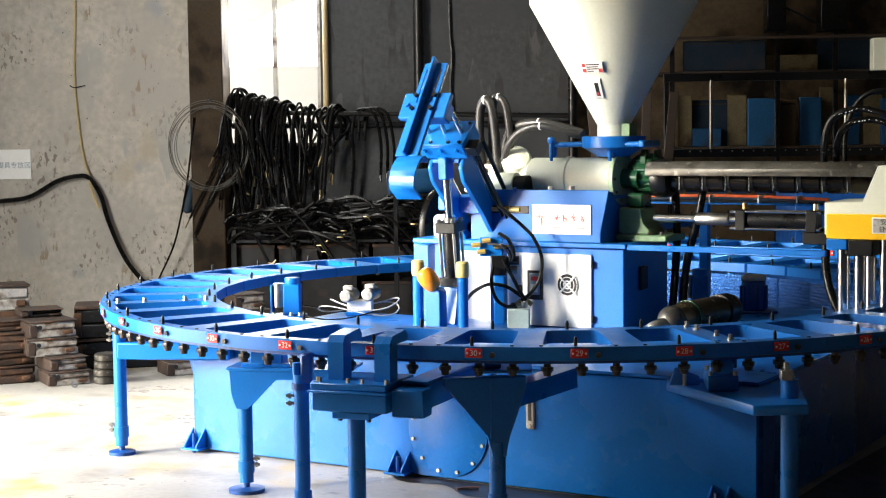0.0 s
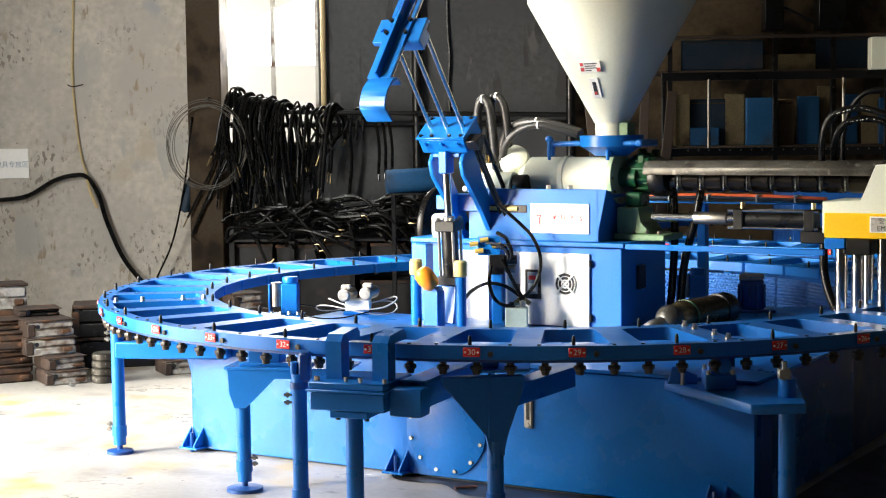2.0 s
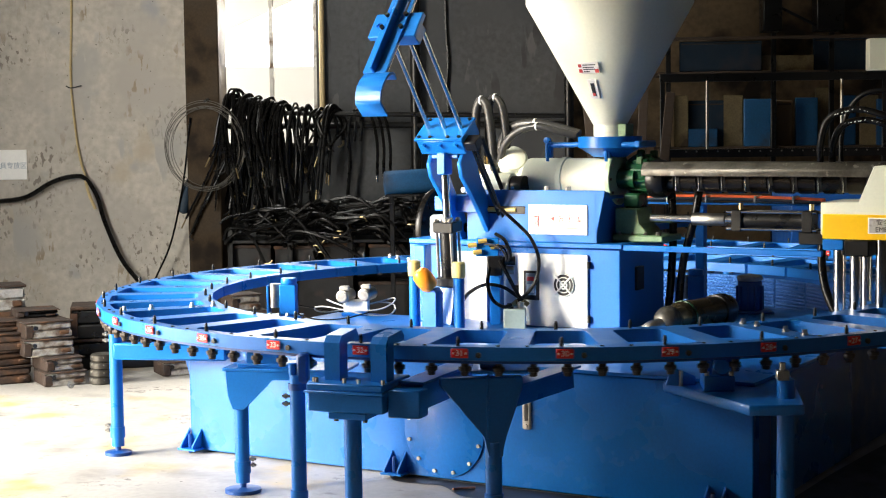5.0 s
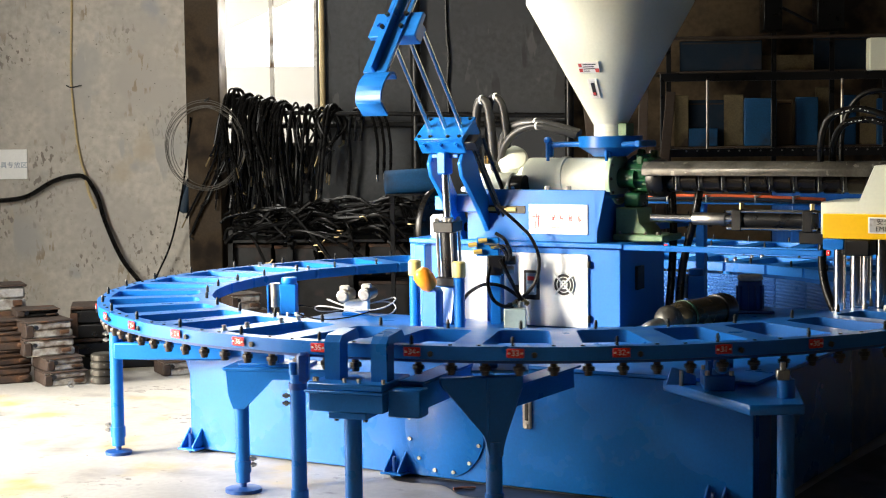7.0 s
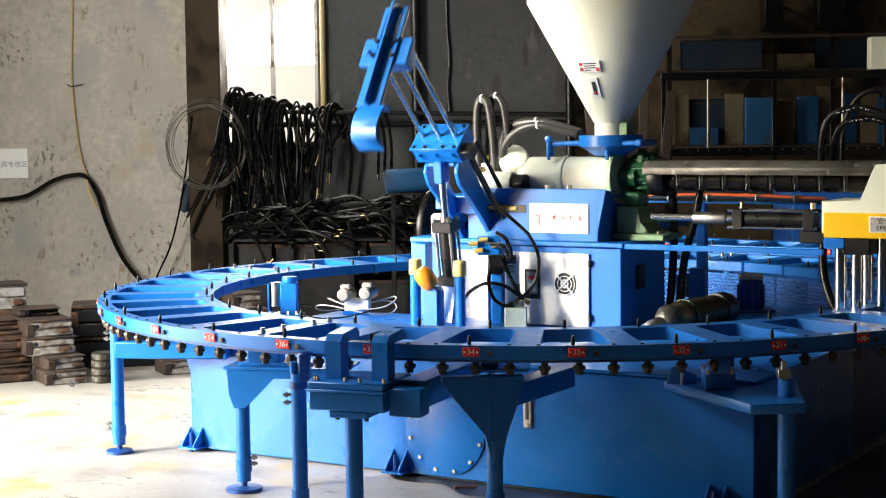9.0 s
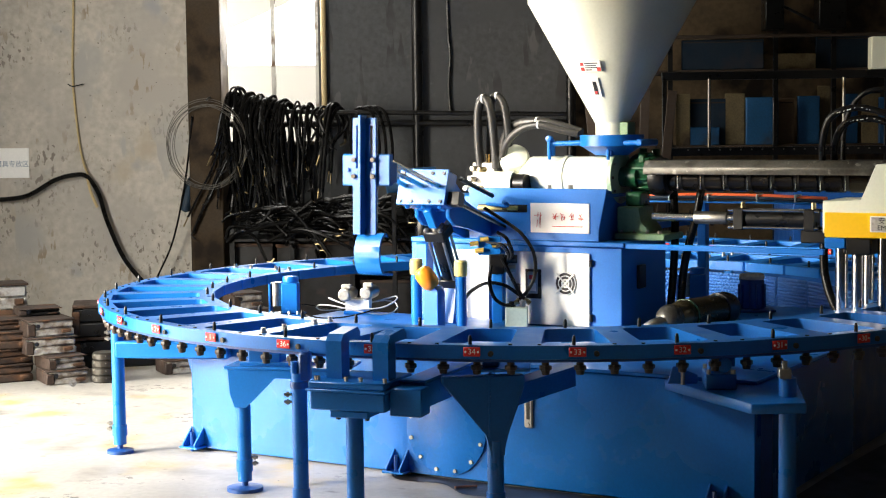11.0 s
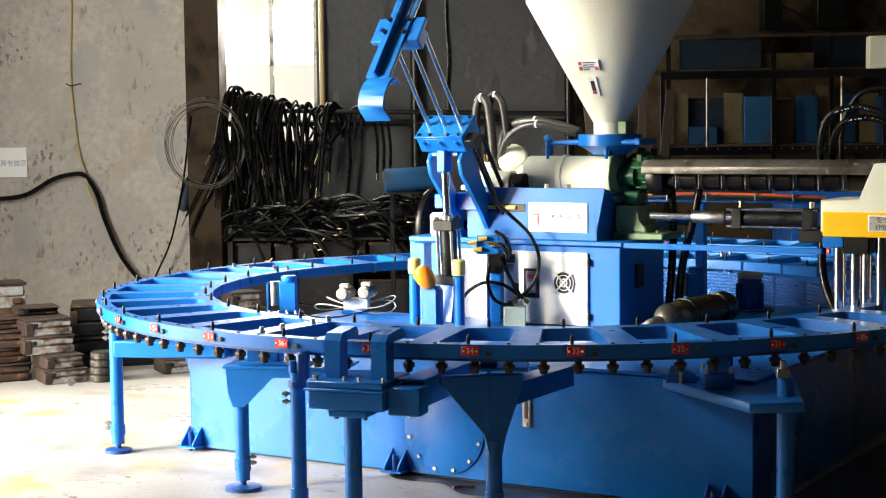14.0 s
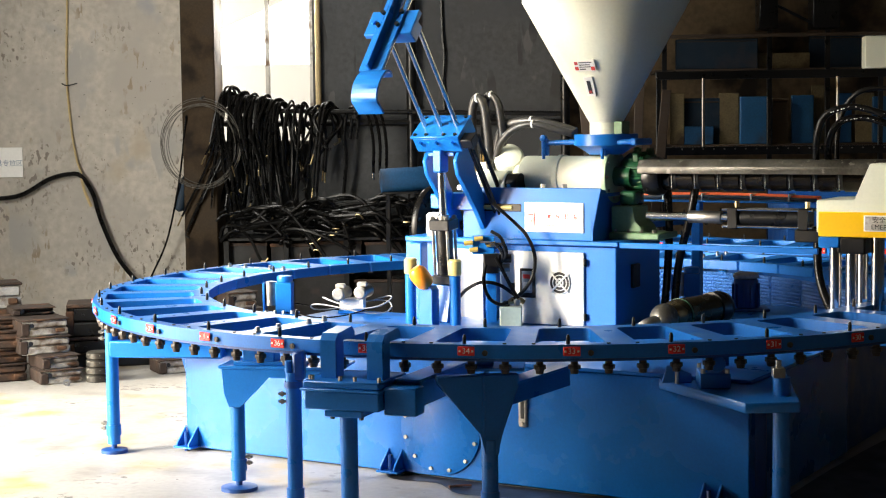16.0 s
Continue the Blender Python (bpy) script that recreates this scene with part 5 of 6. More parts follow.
HOSES = [
    ("corrugated_hose", [(-0.47, 0.0, 1.55), (-0.475, -0.02, 1.75), (-0.46, -0.04, 1.93), (-0.42, -0.05, 1.995), (-0.375, -0.05, 1.95), (-0.36, -0.03, 1.78), (-0.36, 0.0, 1.56)], 0.027, GREY_HOSE),
    ("corrugated_hose", [(-0.44, 0.06, 1.55), (-0.43, 0.05, 1.80), (-0.40, 0.02, 1.97), (-0.35, 0.0, 2.01), (-0.30, 0.0, 1.95), (-0.285, 0.02, 1.78), (-0.30, 0.06, 1.60)], 0.024, GREY_HOSE),
    ("corrugated_hose", [(-0.38, 0.1, 1.60), (-0.34, 0.08, 1.75), (-0.25, 0.05, 1.83), (-0.08, 0.02, 1.85), (0.08, 0.02, 1.82), (0.22, 0.02, 1.78)], 0.027, GREY_HOSE),
    ("corrugated_hose", [(-0.32, 0.0, 1.62), (-0.26, -0.04, 1.72), (-0.16, -0.06, 1.80), (-0.03, -0.06, 1.83), (0.10, -0.04, 1.80), (0.22, -0.02, 1.77)], 0.022, GREY_HOSE),
]
for name, pts, r, mat in HOSES:
    h = mthing(name, pts[0], "dark ribbed hydraulic hose arching over the machine", "hose", "arched hoses")
    part("hose_body", tube(B(), pts, r, 10, 12, ribs=0.08), mat, h)
    i = len(pts) // 2
    part("cable_tie", tube(B(), [Vector(pts[i]) - Vector((0.006, 0, 0)), Vector(pts[i]) + Vector((0.006, 0, 0.0))], r * 1.12, 10, 2, smooth=False), WHITE, h)
BLACKS = [
    [(-0.29, -0.40, 1.37), (-0.22, -0.42, 1.31), (-0.145, -0.42, 1.24), (-0.09, -0.45, 1.18), (-0.045, -0.46, 1.07), (-0.055, -0.46, 0.95), (-0.11, -0.46, 0.86), (-0.17, -0.47, 0.815)],
    [(-0.33, -0.52, 1.02), (-0.34, -0.54, 0.92), (-0.31, -0.55, 0.83), (-0.25, -0.55, 0.79), (-0.20, -0.54, 0.80)],
    [(-0.27, -0.50, 1.06), (-0.22, -0.50, 0.96), (-0.17, -0.49, 0.86), (-0.14, -0.48, 0.82)],
    [(-0.50, -0.30, 0.80), (-0.45, -0.40, 0.86), (-0.36, -0.47, 0.91), (-0.26, -0.48, 0.90), (-0.18, -0.48, 0.85), (-0.13, -0.48, 0.81)],
    [(-0.30, -0.34, 1.20), (-0.24, -0.38, 1.16), (-0.22, -0.42, 1.08), (-0.245, -0.46, 1.02)],
]
hose_loops = []
for pts in BLACKS:
    h = thing("rubber_hose", pts[0], "black rubber hose looped beside the arm", "hose", "hoses beside the arm")
    part("hose_body", tube(B(), pts, 0.011, 8, 10), RUBBER, h)
    part("hose_fitting", rod(B(), pts[-1], Vector(pts[-1]) + (Vector(pts[-1]) - Vector(pts[-2])).normalized() * 0.03, 0.014, seg=8), BRASS, h)
    hose_loops.append(h)
cb = thing("connector_box", (-0.18, -0.50, TZ + 0.019), "grey-green connector box with hose unions on top", "junction box")
part("box_body", box(B(), -0.25, -0.12, -0.56, -0.44, TZ + 0.019, 0.775, 0.006), GREY_BOX, cb)
part("union", rod(B(), (-0.21, -0.50, 0.775), (-0.21, -0.50, 0.805), 0.02, seg=10), DARK_STEEL, cb)
part("union", rod(B(), (-0.15, -0.50, 0.775), (-0.15, -0.50, 0.81), 0.02, seg=10), STEEL, cb)
sv = thing("solenoid_valves", (-0.27, -0.44, 1.0), "solenoid valve stack with brass plugs and wires", "valve")
part("valve_stack", box(B(), -0.345, -0.255, -0.50, -0.42, 0.965, 1.08, 0.006), DARK_STEEL, sv)
part("valve_coil", rod(B(), (-0.255, -0.46, 1.05), (-0.18, -0.46, 1.05), 0.026, seg=14), DARK_STEEL, sv)
part("valve_coil", rod(B(), (-0.255, -0.46, 0.995), (-0.19, -0.46, 0.995), 0.024, seg=14), STEEL, sv)
part("valve_bracket", box(B(), -0.33, -0.27, -0.43, -0.37, TZ + 0.05, 0.965, 0.004), BLUE, sv)
part("manifold", box(B(), -0.41, -0.275, -0.468, -0.42, 1.075, 1.185, 0.005), BLUE, sv)
part("manifold_post", box(B(), -0.335, -0.285, -0.42, -0.375, 0.9655, 1.10, 0.004), BLUE, sv)
for x, z in ((-0.37, 1.165), (-0.43, 1.14), (-0.40, 1.10), (-0.30, 1.13)):
    part("brass_plug", rod(B(), (x - 0.025, -0.48, z), (x + 0.025, -0.48, z + 0.006), 0.014, seg=8), YELLOW_BRASS, sv)
for k in range(4):
    part("wire", tube(B(), [(-0.36 + 0.03 * k, -0.49, 1.15 - 0.012 * k), (-0.28 + 0.02 * k, -0.52, 1.14), (-0.235 + 0.01 * k, -0.50, 1.08), (-0.24, -0.48, 1.03)], 0.006, 6), RUBBER if k % 2 else GREY_HOSE, sv)
for i, pts in enumerate(([(1.72, -0.02, 1.50), (1.74, -0.10, 1.72), (1.80, -0.12, 1.86), (1.95, -0.12, 1.90), (2.15, -0.12, 1.85), (2.35, -0.1, 1.80)],
                         [(1.78, 0.02, 1.50), (1.79, -0.04, 1.70), (1.86, -0.06, 1.82), (2.0, -0.06, 1.84), (2.2, -0.06, 1.78), (2.4, -0.04, 1.74)],
                         [(1.80, 0.08, 1.50), (1.82, 0.04, 1.80), (1.92, 0.02, 1.97), (2.1, 0.02, 2.0), (2.4, 0.02, 1.96)])):
    h = mthing("hydraulic_hose", pts[0], "black hydraulic hose with white print, arching over the barrel", "hose", "hoses over the barrel")
    part("hose_body", tube(B(), pts, 0.019 if i < 2 else 0.014, 10, 12), RUBBER, h)
    if i < 2:
        for k in (1, 2, 3):
            a, b = Vector(pts[k]), Vector(pts[k + 1])
            for u in (0.08, 0.22, 0.3, 0.46, 0.6, 0.68, 0.85):
                part("print_mark", tube(B(), [a.lerp(b, u) + Vector((-0.005, -0.015, 0.004)), a.lerp(b, u + 0.05) + Vector((-0.005, -0.015, 0.006))], 0.0045, 6, 2, smooth=False), WHITE, h)
for pts in ([(0.78, 0.10, 1.45), (0.79, 0.10, 1.2), (0.77, 0.12, 0.95), (0.74, 0.14, 0.7)], [(0.955, 0.10, 1.45), (0.93, 0.08, 1.28), (0.85, 0.10, 1.0), (0.80, 0.14, 0.66)],
            [(1.68, 0.12, 1.18), (1.69, 0.10, 1.0), (1.74, 0.06, 0.85), (1.85, 0.02, 0.66)]):
    h = mthing("drop_hose", pts[0], "black rubber hose hanging from the barrel", "hose", "hoses under the barrel")
    part("hose_body", tube(B(), pts, 0.024, 10, 10), RUBBER, h)

# ---- along the back wall ----
rk = thing("hose_rack", (-2.3, 4.9, 1.9), "dark steel pipe rack along the wall", "rack")
part("rack_pipe", rod(B(), (-3.3, 4.9, 2.0), (0.15, 4.9, 1.925), 0.022, seg=12), DARK_STEEL, rk)
part("rack_pipe", rod(B(), (-3.0, 5.10, 1.87), (0.15, 5.12, 1.85), 0.03, seg=12), DARK_STEEL, rk)
for x in (-2.9, -1.75, -0.5):
    part("rack_bracket", box(B(), x - 0.02, x + 0.02, 4.88, 5.198, 1.90, 1.94, 0.004), DARK_STEEL, rk)
rng = random.Random(7)
hose_index = 0
for i in range(76):
    f = i / 75
    x = -2.96 + 1.02 * (0.35 * f ** 1.15 + 0.65 * (int(11 * f ** 1.15) + 0.5) / 11) + rng.uniform(-0.05, 0.05)
    if (i > 44 and i % 5 in (1, 2, 4)) or i in (50, 55):
        continue
    top = 2.0 - 0.0217 * (x + 3.3) + rng.uniform(0.03, 0.09) + rng.uniform(0.2, 1.0) * 0.24 * max(0, 0.75 - f)
    la, lb = rng.uniform(0.40, 1.30) * (1.05 - 0.35 * f), rng.uniform(0.45, 1.35) * (1.05 - 0.4 * f)
    s = rng.uniform(0.03, 0.15)
    bend = rng.uniform(-0.16, 0.16) + 0.14 * max(0, 0.6 - f)
    r = rng.uniform(0.010, 0.019)
    y = 4.9 + rng.uniform(-0.015, 0.015)
    pts = [(x - s * 0.9 + bend * 0.3, y - 0.12 + rng.uniform(-0.06, 0.02), top - la), (x - s, y - 0.12, top - la * 0.5), (x - s * 0.5, y - 0.06, top - 0.07), (x, y, top),
           (x + s * 0.6, y + 0.05, top - 0.08), (x + s, y + 0.09, top - lb * 0.5), (x + s * 0.9 + bend, y + 0.10, top - lb)]
    pts = [(a + 0.16 * max(0, 0.7 - f) * max(0, top - c), b, c) for a, b, c in pts]
    if i % 2:
        pts = [(2 * x - a, 2 * y - b if abs(2 * y - b - y) < 0.2 else b, c) for a, b, c in pts]
    h = thing("hanging_hose", (x, y, top), "black hydraulic hose hung over the pipe rack", "hose", "hoses on the rack")
    part("hose_body", tube(B(), pts, r, 8, 6), RUBBER, h)
    for a, b in ((0, 1), (-1, -2)):
        p, q = Vector(pts[a]), Vector(pts[b])
        d = (p - q).normalized()
        e = Vector((rng.choice((-1, 1)) * 0.045, -0.02, -0.012)) if rng.random() < 0.3 else d * 0.05
        part("hose_fitting", tube(B(), [p, p + d * 0.035, p + d * 0.05 + e], r * 0.6, 7, 3), BRASS if rng.random() < 0.3 else DARK_STEEL, h)
for x, top, l in ((-1.66, 1.965, 0.55), (-1.60, 1.965, 0.58), (-1.72, 1.96, 0.56)):
    h = thing("hanging_hose", (x, 4.9, top), "black hydraulic hose hung over the pipe rack", "hose", "hoses on the rack")
    pts = [(x - 0.14, 4.98, top - 0.25), (x - 0.10, 4.95, top + 0.0), (x, 4.90, top + 0.05), (x + 0.10, 4.86, top - 0.03), (x + 0.15, 4.84, top - l * 0.5), (x + 0.145, 4.84, top - l)]
    part("hose_body", tube(B(), pts, 0.015, 8, 6), RUBBER, h)
    part("hose_fitting", rod(B(), pts[-1], Vector(pts[-1]) + Vector((0, 0, -0.06)), 0.012, seg=8), CHROME, h)
# shelf with a heap of hoses
sh = thing("hose_shelf", (-2.1, 4.8, 0), "rusty steel shelf under a heap of hoses", "shelf")
for z in (0.55, 0.80):
    part("shelf_board", box(B(), -2.95, -1.15, 4.55, 5.15, z, z + 0.03, 0.004), DARK_STEEL if z > 0.7 else RUST, sh)
for x in (-2.9, -2.35, -1.8, -1.2):
    part("shelf_post", box(B(), x - 0.025, x + 0.025, 4.55, 4.60, 0, 0.93, 0.003), DARK_STEEL, sh)
for i in range(80):
    x, y = rng.uniform(-2.75, -1.35), rng.uniform(4.45, 5.0)
    z = 0.85 + rng.uniform(0, 0.34) * (0.6 + 0.4 * (x + 2.75) / 1.4)
    L, tilt_z = rng.uniform(0.12, 0.5), rng.uniform(-0.3, 0.16)
    pts = [(x - L, y + rng.uniform(-0.1, 0.1), z - 0.03 + rng.uniform(-0.03, 0.03)), (x - L * 0.4, y, z + rng.uniform(-0.02, 0.08)), (x + L * 0.3, y + rng.uniform(-0.1, 0.1), z + rng.uniform(-0.02, 0.08)), (x + L, y - 0.05, z + tilt_z)]
    pts = [(min(max(a, -2.95), -1.12), b if c > 0.85 else min(b, 4.52), max(c, 0.62)) for a, b, c in pts]
    h = thing("heaped_hose", pts[0], "black hydraulic hose lying in a heap on the shelf", "hose", "hoses heaped on the shelf")
    part("hose_body", tube(B(), pts, rng.uniform(0.010, 0.020), 7, 6), RUBBER, h)
    if i % 4 == 0:
        p = Vector(pts[-1])
        part("hose_fitting", tube(B(), [p, p + Vector((0.04, -0.01, 0.0)), p + Vector((0.07, -0.01, rng.choice((-0.04, 0.0, 0.03))))], 0.008, 7, 3), BRASS, h)
# bins added under the heap, coloured near black to keep that space dark
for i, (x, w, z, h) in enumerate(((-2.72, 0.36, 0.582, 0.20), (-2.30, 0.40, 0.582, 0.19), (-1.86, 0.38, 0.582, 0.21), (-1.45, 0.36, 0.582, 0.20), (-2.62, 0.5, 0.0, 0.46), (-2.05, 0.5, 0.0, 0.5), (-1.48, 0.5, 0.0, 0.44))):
    b = thing("iron_bin", (x, 4.85, z), "near-black bin added to fill the dark under the hoses", "bin", "bins under the hoses")
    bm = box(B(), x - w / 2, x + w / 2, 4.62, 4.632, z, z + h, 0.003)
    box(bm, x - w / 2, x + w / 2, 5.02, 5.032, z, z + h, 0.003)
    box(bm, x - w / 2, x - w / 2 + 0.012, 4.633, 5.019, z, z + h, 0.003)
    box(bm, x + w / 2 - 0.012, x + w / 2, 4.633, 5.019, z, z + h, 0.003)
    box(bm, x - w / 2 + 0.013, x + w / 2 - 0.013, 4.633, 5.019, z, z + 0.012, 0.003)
    part("bin_body", bm, BIN_BLACK, b)
    part("bin_lip", box(B(), x - w / 2 - 0.008, x + w / 2 + 0.008, 4.608, 4.619, z + h - 0.03, z + h, 0.003), RUST, b)
# coil of wire on the pillar
coil = thing("wire_coil", (-3.14, 4.80, 2.1), "thin wire coiled into a large hoop hung on the pillar", "wire coil")
for i in range(7):
    r, dx, dz = 0.36 + rng.uniform(-0.035, 0.02), rng.uniform(-0.03, 0.03), rng.uniform(-0.03, 0.01)
    pts = [(-3.15 + dx + r * math.cos(a), 4.79 - 0.008 * i, 1.69 + dz + 1.1 * r * math.sin(a)) for a in (2 * math.pi * k / 40 for k in range(41))]
    part("wire_turn", tube(B(), pts, 0.0032, 5, smooth=False), WIRE, coil)
part("hook", rod(B(), (-3.14, 4.86, 2.12), (-3.14, 4.72, 2.10), 0.012, seg=8), DARK_STEEL, coil)
bg = thing("blue_bag", (-3.45, 4.9, 1.1), "dusty blue cloth bag hanging beside the pillar", "bag")
part("bag_body", lathe(B(), [(0, 0), (0.045, 0.02), (0.06, 0.12), (0.05, 0.26), (0.02, 0.34), (0, 0.35)], pose(-3.43, 4.98, 1.05, 0, 12, 0), 14), BLUE_FADED, bg)
part("bag_tie", rod(B(), (-3.36, 4.98, 1.39), (-3.36, 5.19, 1.42), 0.008, seg=6), DARK_STEEL, bg)

# left wall: cables and sign
cbl = thing("black_cable", (-4.4, 5.1, 1.4), "thick black cable sagging along the plaster wall", "cable")
part("cable_body", tube(B(), [(-5.9, 5.12, 1.14), (-5.26, 5.13, 1.18), (-4.98, 5.13, 1.22), (-4.72, 5.13, 1.36), (-4.52, 5.13, 1.41), (-4.40, 5.13, 1.39), (-4.29, 5.13, 1.22), (-4.22, 5.12, 0.98), (-4.08, 5.11, 0.65), (-3.92, 5.08, 0.44), (-3.75, 5.0, 0.30)], 0.022, 8, 10), RUBBER, cbl)
cbl = thing("thin_cable", (-3.5, 4.9, 1.3), "thin black cable slung from the pillar to the floor", "cable")
part("cable_body", tube(B(), [(-3.30, 4.82, 1.95), (-3.40, 4.9, 1.35), (-3.55, 5.0, 0.8), (-3.72, 5.05, 0.45), (-3.9, 5.1, 0.1)], 0.010, 6, 8), RUBBER, cbl)
cbl = thing("pale_cord", (-4.5, 5.18, 2.2), "pale plastic cord running down the plaster wall", "cable")
part("cord_body", tube(B(), [(-4.50, 5.185, 4.2), (-4.50, 5.185, 3.1), (-4.52, 5.185, 2.6), (-4.525, 5.18, 2.25), (-4.49, 5.18, 1.8), (-4.45, 5.17, 1.55), (-4.40, 5.15, 1.41)], 0.011, 7, 8), CABLE, cbl)
part("cord_tie", tube(B(), [(-4.57, 5.165, 2.27), (-4.52, 5.16, 2.25), (-4.42, 5.165, 2.27)], 0.006, 6, 4), DARK_STEEL, cbl)
part("cord_splice", tube(B(), [(-4.40, 5.13, 1.39), (-4.36, 5.10, 1.25), (-4.30, 5.10, 1.10)], 0.015, 7, 5), CABLE, cbl)
sgn = thing("wall_sign", (-5.2, 5.19, 1.5), "white paper sign with black characters on the wall", "sign")
part("sheet", box(B(), -5.52, -4.98, 5.185, 5.197, 1.385, 1.67, 0.002), PAPER, sgn)
w = writing("模具专放区", 0.066)
bmesh.ops.translate(w, vec=(-5.144, 5.182, 1.515), verts=w.verts)
part("lettering", w, SCREEN, sgn)

# pipes on the grey wall
for name, x, r, z0 in (("wall_pipe", -1.235, 0.05, 0.0), ("wall_pipe", 0.19, 0.04, 0.0)):
    p = solid(name, rod(B(), (x, 5.13, z0), (x, 5.13, TOP), r, seg=14), DARK_STEEL, "black upright pipe on the grey wall", "pipe", "wall pipes")
p = solid("wall_cable", tube(B(), [(-0.955, 5.18, TOP), (-0.95, 5.18, 3.0), (-0.93, 5.17, 2.5), (-0.945, 5.17, 2.2), (-0.93, 5.17, 1.95)], 0.013, 6), RUBBER, "black cable running down the grey wall", "cable")
p = solid("wall_conduit", rod(B(), (-2.115, 5.16, 1.9), (-2.115, 5.16, TOP), 0.027, seg=10), CABLE, "pale conduit beside the window", "pipe")

# ---- old moulds on the floor ----


def mould(x, y, z, w, d, h, turn, mat, label):
    m = Matrix.Translation((x, y, z)) @ Matrix.Rotation(radians(18 - turn), 4, "Z")
    t = thing("mould", (x, y, z), label, "mould", "stacked moulds")
    half = h * 0.45
    part("lower_half", box(B(), -w / 2, w / 2, -d / 2, d / 2, 0, half, 0.012, m), mat, t)
    part("upper_half", box(B(), -w / 2 + 0.008, w / 2 - 0.004, -d / 2 + 0.006, d / 2 - 0.01, half + 0.002, h * 0.9, 0.014, m), mat, t)
    part("rusty_plate", box(B(), -w / 2 - 0.004, w / 2 + 0.010, -d / 2 - 0.004, d / 2, h * 0.9, h, 0.006, m), RUST, t)
    part("rusty_side", box(B(), -w / 2 - 0.006, -w / 2 + 0.002, -d / 2 + 0.004, d / 2 - 0.01, 0.004, h * 0.89, 0.002, m), RUST, t)
    part("corner_block", box(B(), -w / 2 - 0.01, -w / 2 + 0.05, -d / 2 - 0.008, -d / 2 + 0.05, 0.006, h * 0.8, 0.008, m), RUST, t)
    part("dowel", rod(B(), m @ Vector((-w * 0.3, -d / 2 + 0.01, h * 0.65)), m @ Vector((-w * 0.3, -d / 2 - 0.012, h * 0.65)), 0.016, seg=10), DARK_STEEL, t)
    part("lug", box(B(), w / 2 - 0.10, w / 2 - 0.03, -d / 2 - 0.022, -d / 2, h * 0.2, h * 0.42, 0.006, m), RUST, t)
    return t


STACKS = [(-3.57, 1.60, 0.0, 0.30, 0.34, 0.105, -14, MOULD), (-3.59, 1.62, 0.105, 0.27, 0.32, 0.095, -20, MOULD), (-3.72, 1.72, 0.20, 0.36, 0.36, 0.130, -12, MOULD),
          (-3.74, 1.74, 0.33, 0.34, 0.36, 0.125, -17, MOULD), (-3.86, 1.95, 0.455, 0.30, 0.30, 0.055, -10, DARK_STEEL), (-4.06, 1.66, 0.0, 0.42, 0.36, 0.13, -12, RUST), (-4.08, 1.68, 0.13, 0.40, 0.38, 0.11, -22, RUST),
          (-4.04, 1.70, 0.24, 0.38, 0.36, 0.13, -8, RUST), (-4.08, 1.74, 0.37, 0.34, 0.30, 0.08, -16, RUST), (-4.20, 2.15, 0.0, 0.40, 0.34, 0.48, -6, DARK_STEEL), (-4.20, 2.12, 0.48, 0.36, 0.3, 0.20, -9, ALUMINIUM),
          (-3.40, 2.45, 0.0, 0.66, 0.4, 0.24, 0, DARK_STEEL), (-3.42, 2.45, 0.24, 0.60, 0.4, 0.25, 3, DARK_STEEL), (-2.80, 2.05, 0.0, 0.30, 0.28, 0.11, -12, MOULD), (-2.78, 2.08, 0.11, 0.26, 0.24, 0.10, 4, ALUMINIUM),
          (-3.0, 2.55, 0.0, 0.4, 0.3, 0.22, 4, DARK_STEEL), (-2.42, 2.62, 0.0, 0.34, 0.3, 0.42, -10, RUST), (-2.42, 2.60, 0.42, 0.24, 0.24, 0.13, -16, MOULD),
          (-4.52, 1.62, 0.0, 0.44, 0.4, 0.17, -8, RUST), (-4.54, 1.64, 0.17, 0.42, 0.4, 0.14, -2, RUST), (-4.53, 1.66, 0.31, 0.44, 0.4, 0.12, -12, RUST)]
for x, y, z, w, d, h, turn, mat in STACKS:
    mould(x, y, z, w, d, h, turn, mat, {"grimy_mould_metal": "grimy aluminium mould with a rusty top plate", "rusty_casting": "rusty iron mould in a stack"}.get(mat.name, "dark oily mould block on the floor"))
for i in range(4):
    z = i * 0.055
    c = thing("round_core", (-3.25, 1.58, z), "worn round steel core in a short stack", "mould core", "stacked round cores")
    part("disc", lathe(B(), [(0, z), (0.085, z), (0.095, z + 0.01), (0.095, z + 0.045), (0.085, z + 0.054), (0, z + 0.054)], pose(-3.25 + 0.004 * i, 1.58, 0), 28), COVER_STEEL, c)
c = thing("ring_washer", (-3.42, 1.36, 0), "small steel ring lying on the floor", "ring")
part("washer", lathe(B(), [(0.014, -0.012), (0.024, -0.012), (0.024, 0.012), (0.014, 0.012), (0.014, -0.012)], pose(-3.42, 1.36, 0.024, 90, 0, 30), 20), STEEL, c)

# near-black sheet on the floor round the tank's front and right
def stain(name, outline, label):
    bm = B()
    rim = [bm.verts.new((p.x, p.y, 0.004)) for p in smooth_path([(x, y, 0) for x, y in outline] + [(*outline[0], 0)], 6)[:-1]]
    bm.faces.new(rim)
    solid(name, bm, FLOOR_BLACK, label, "stain", kind="structure", frame_of=MACHINE)


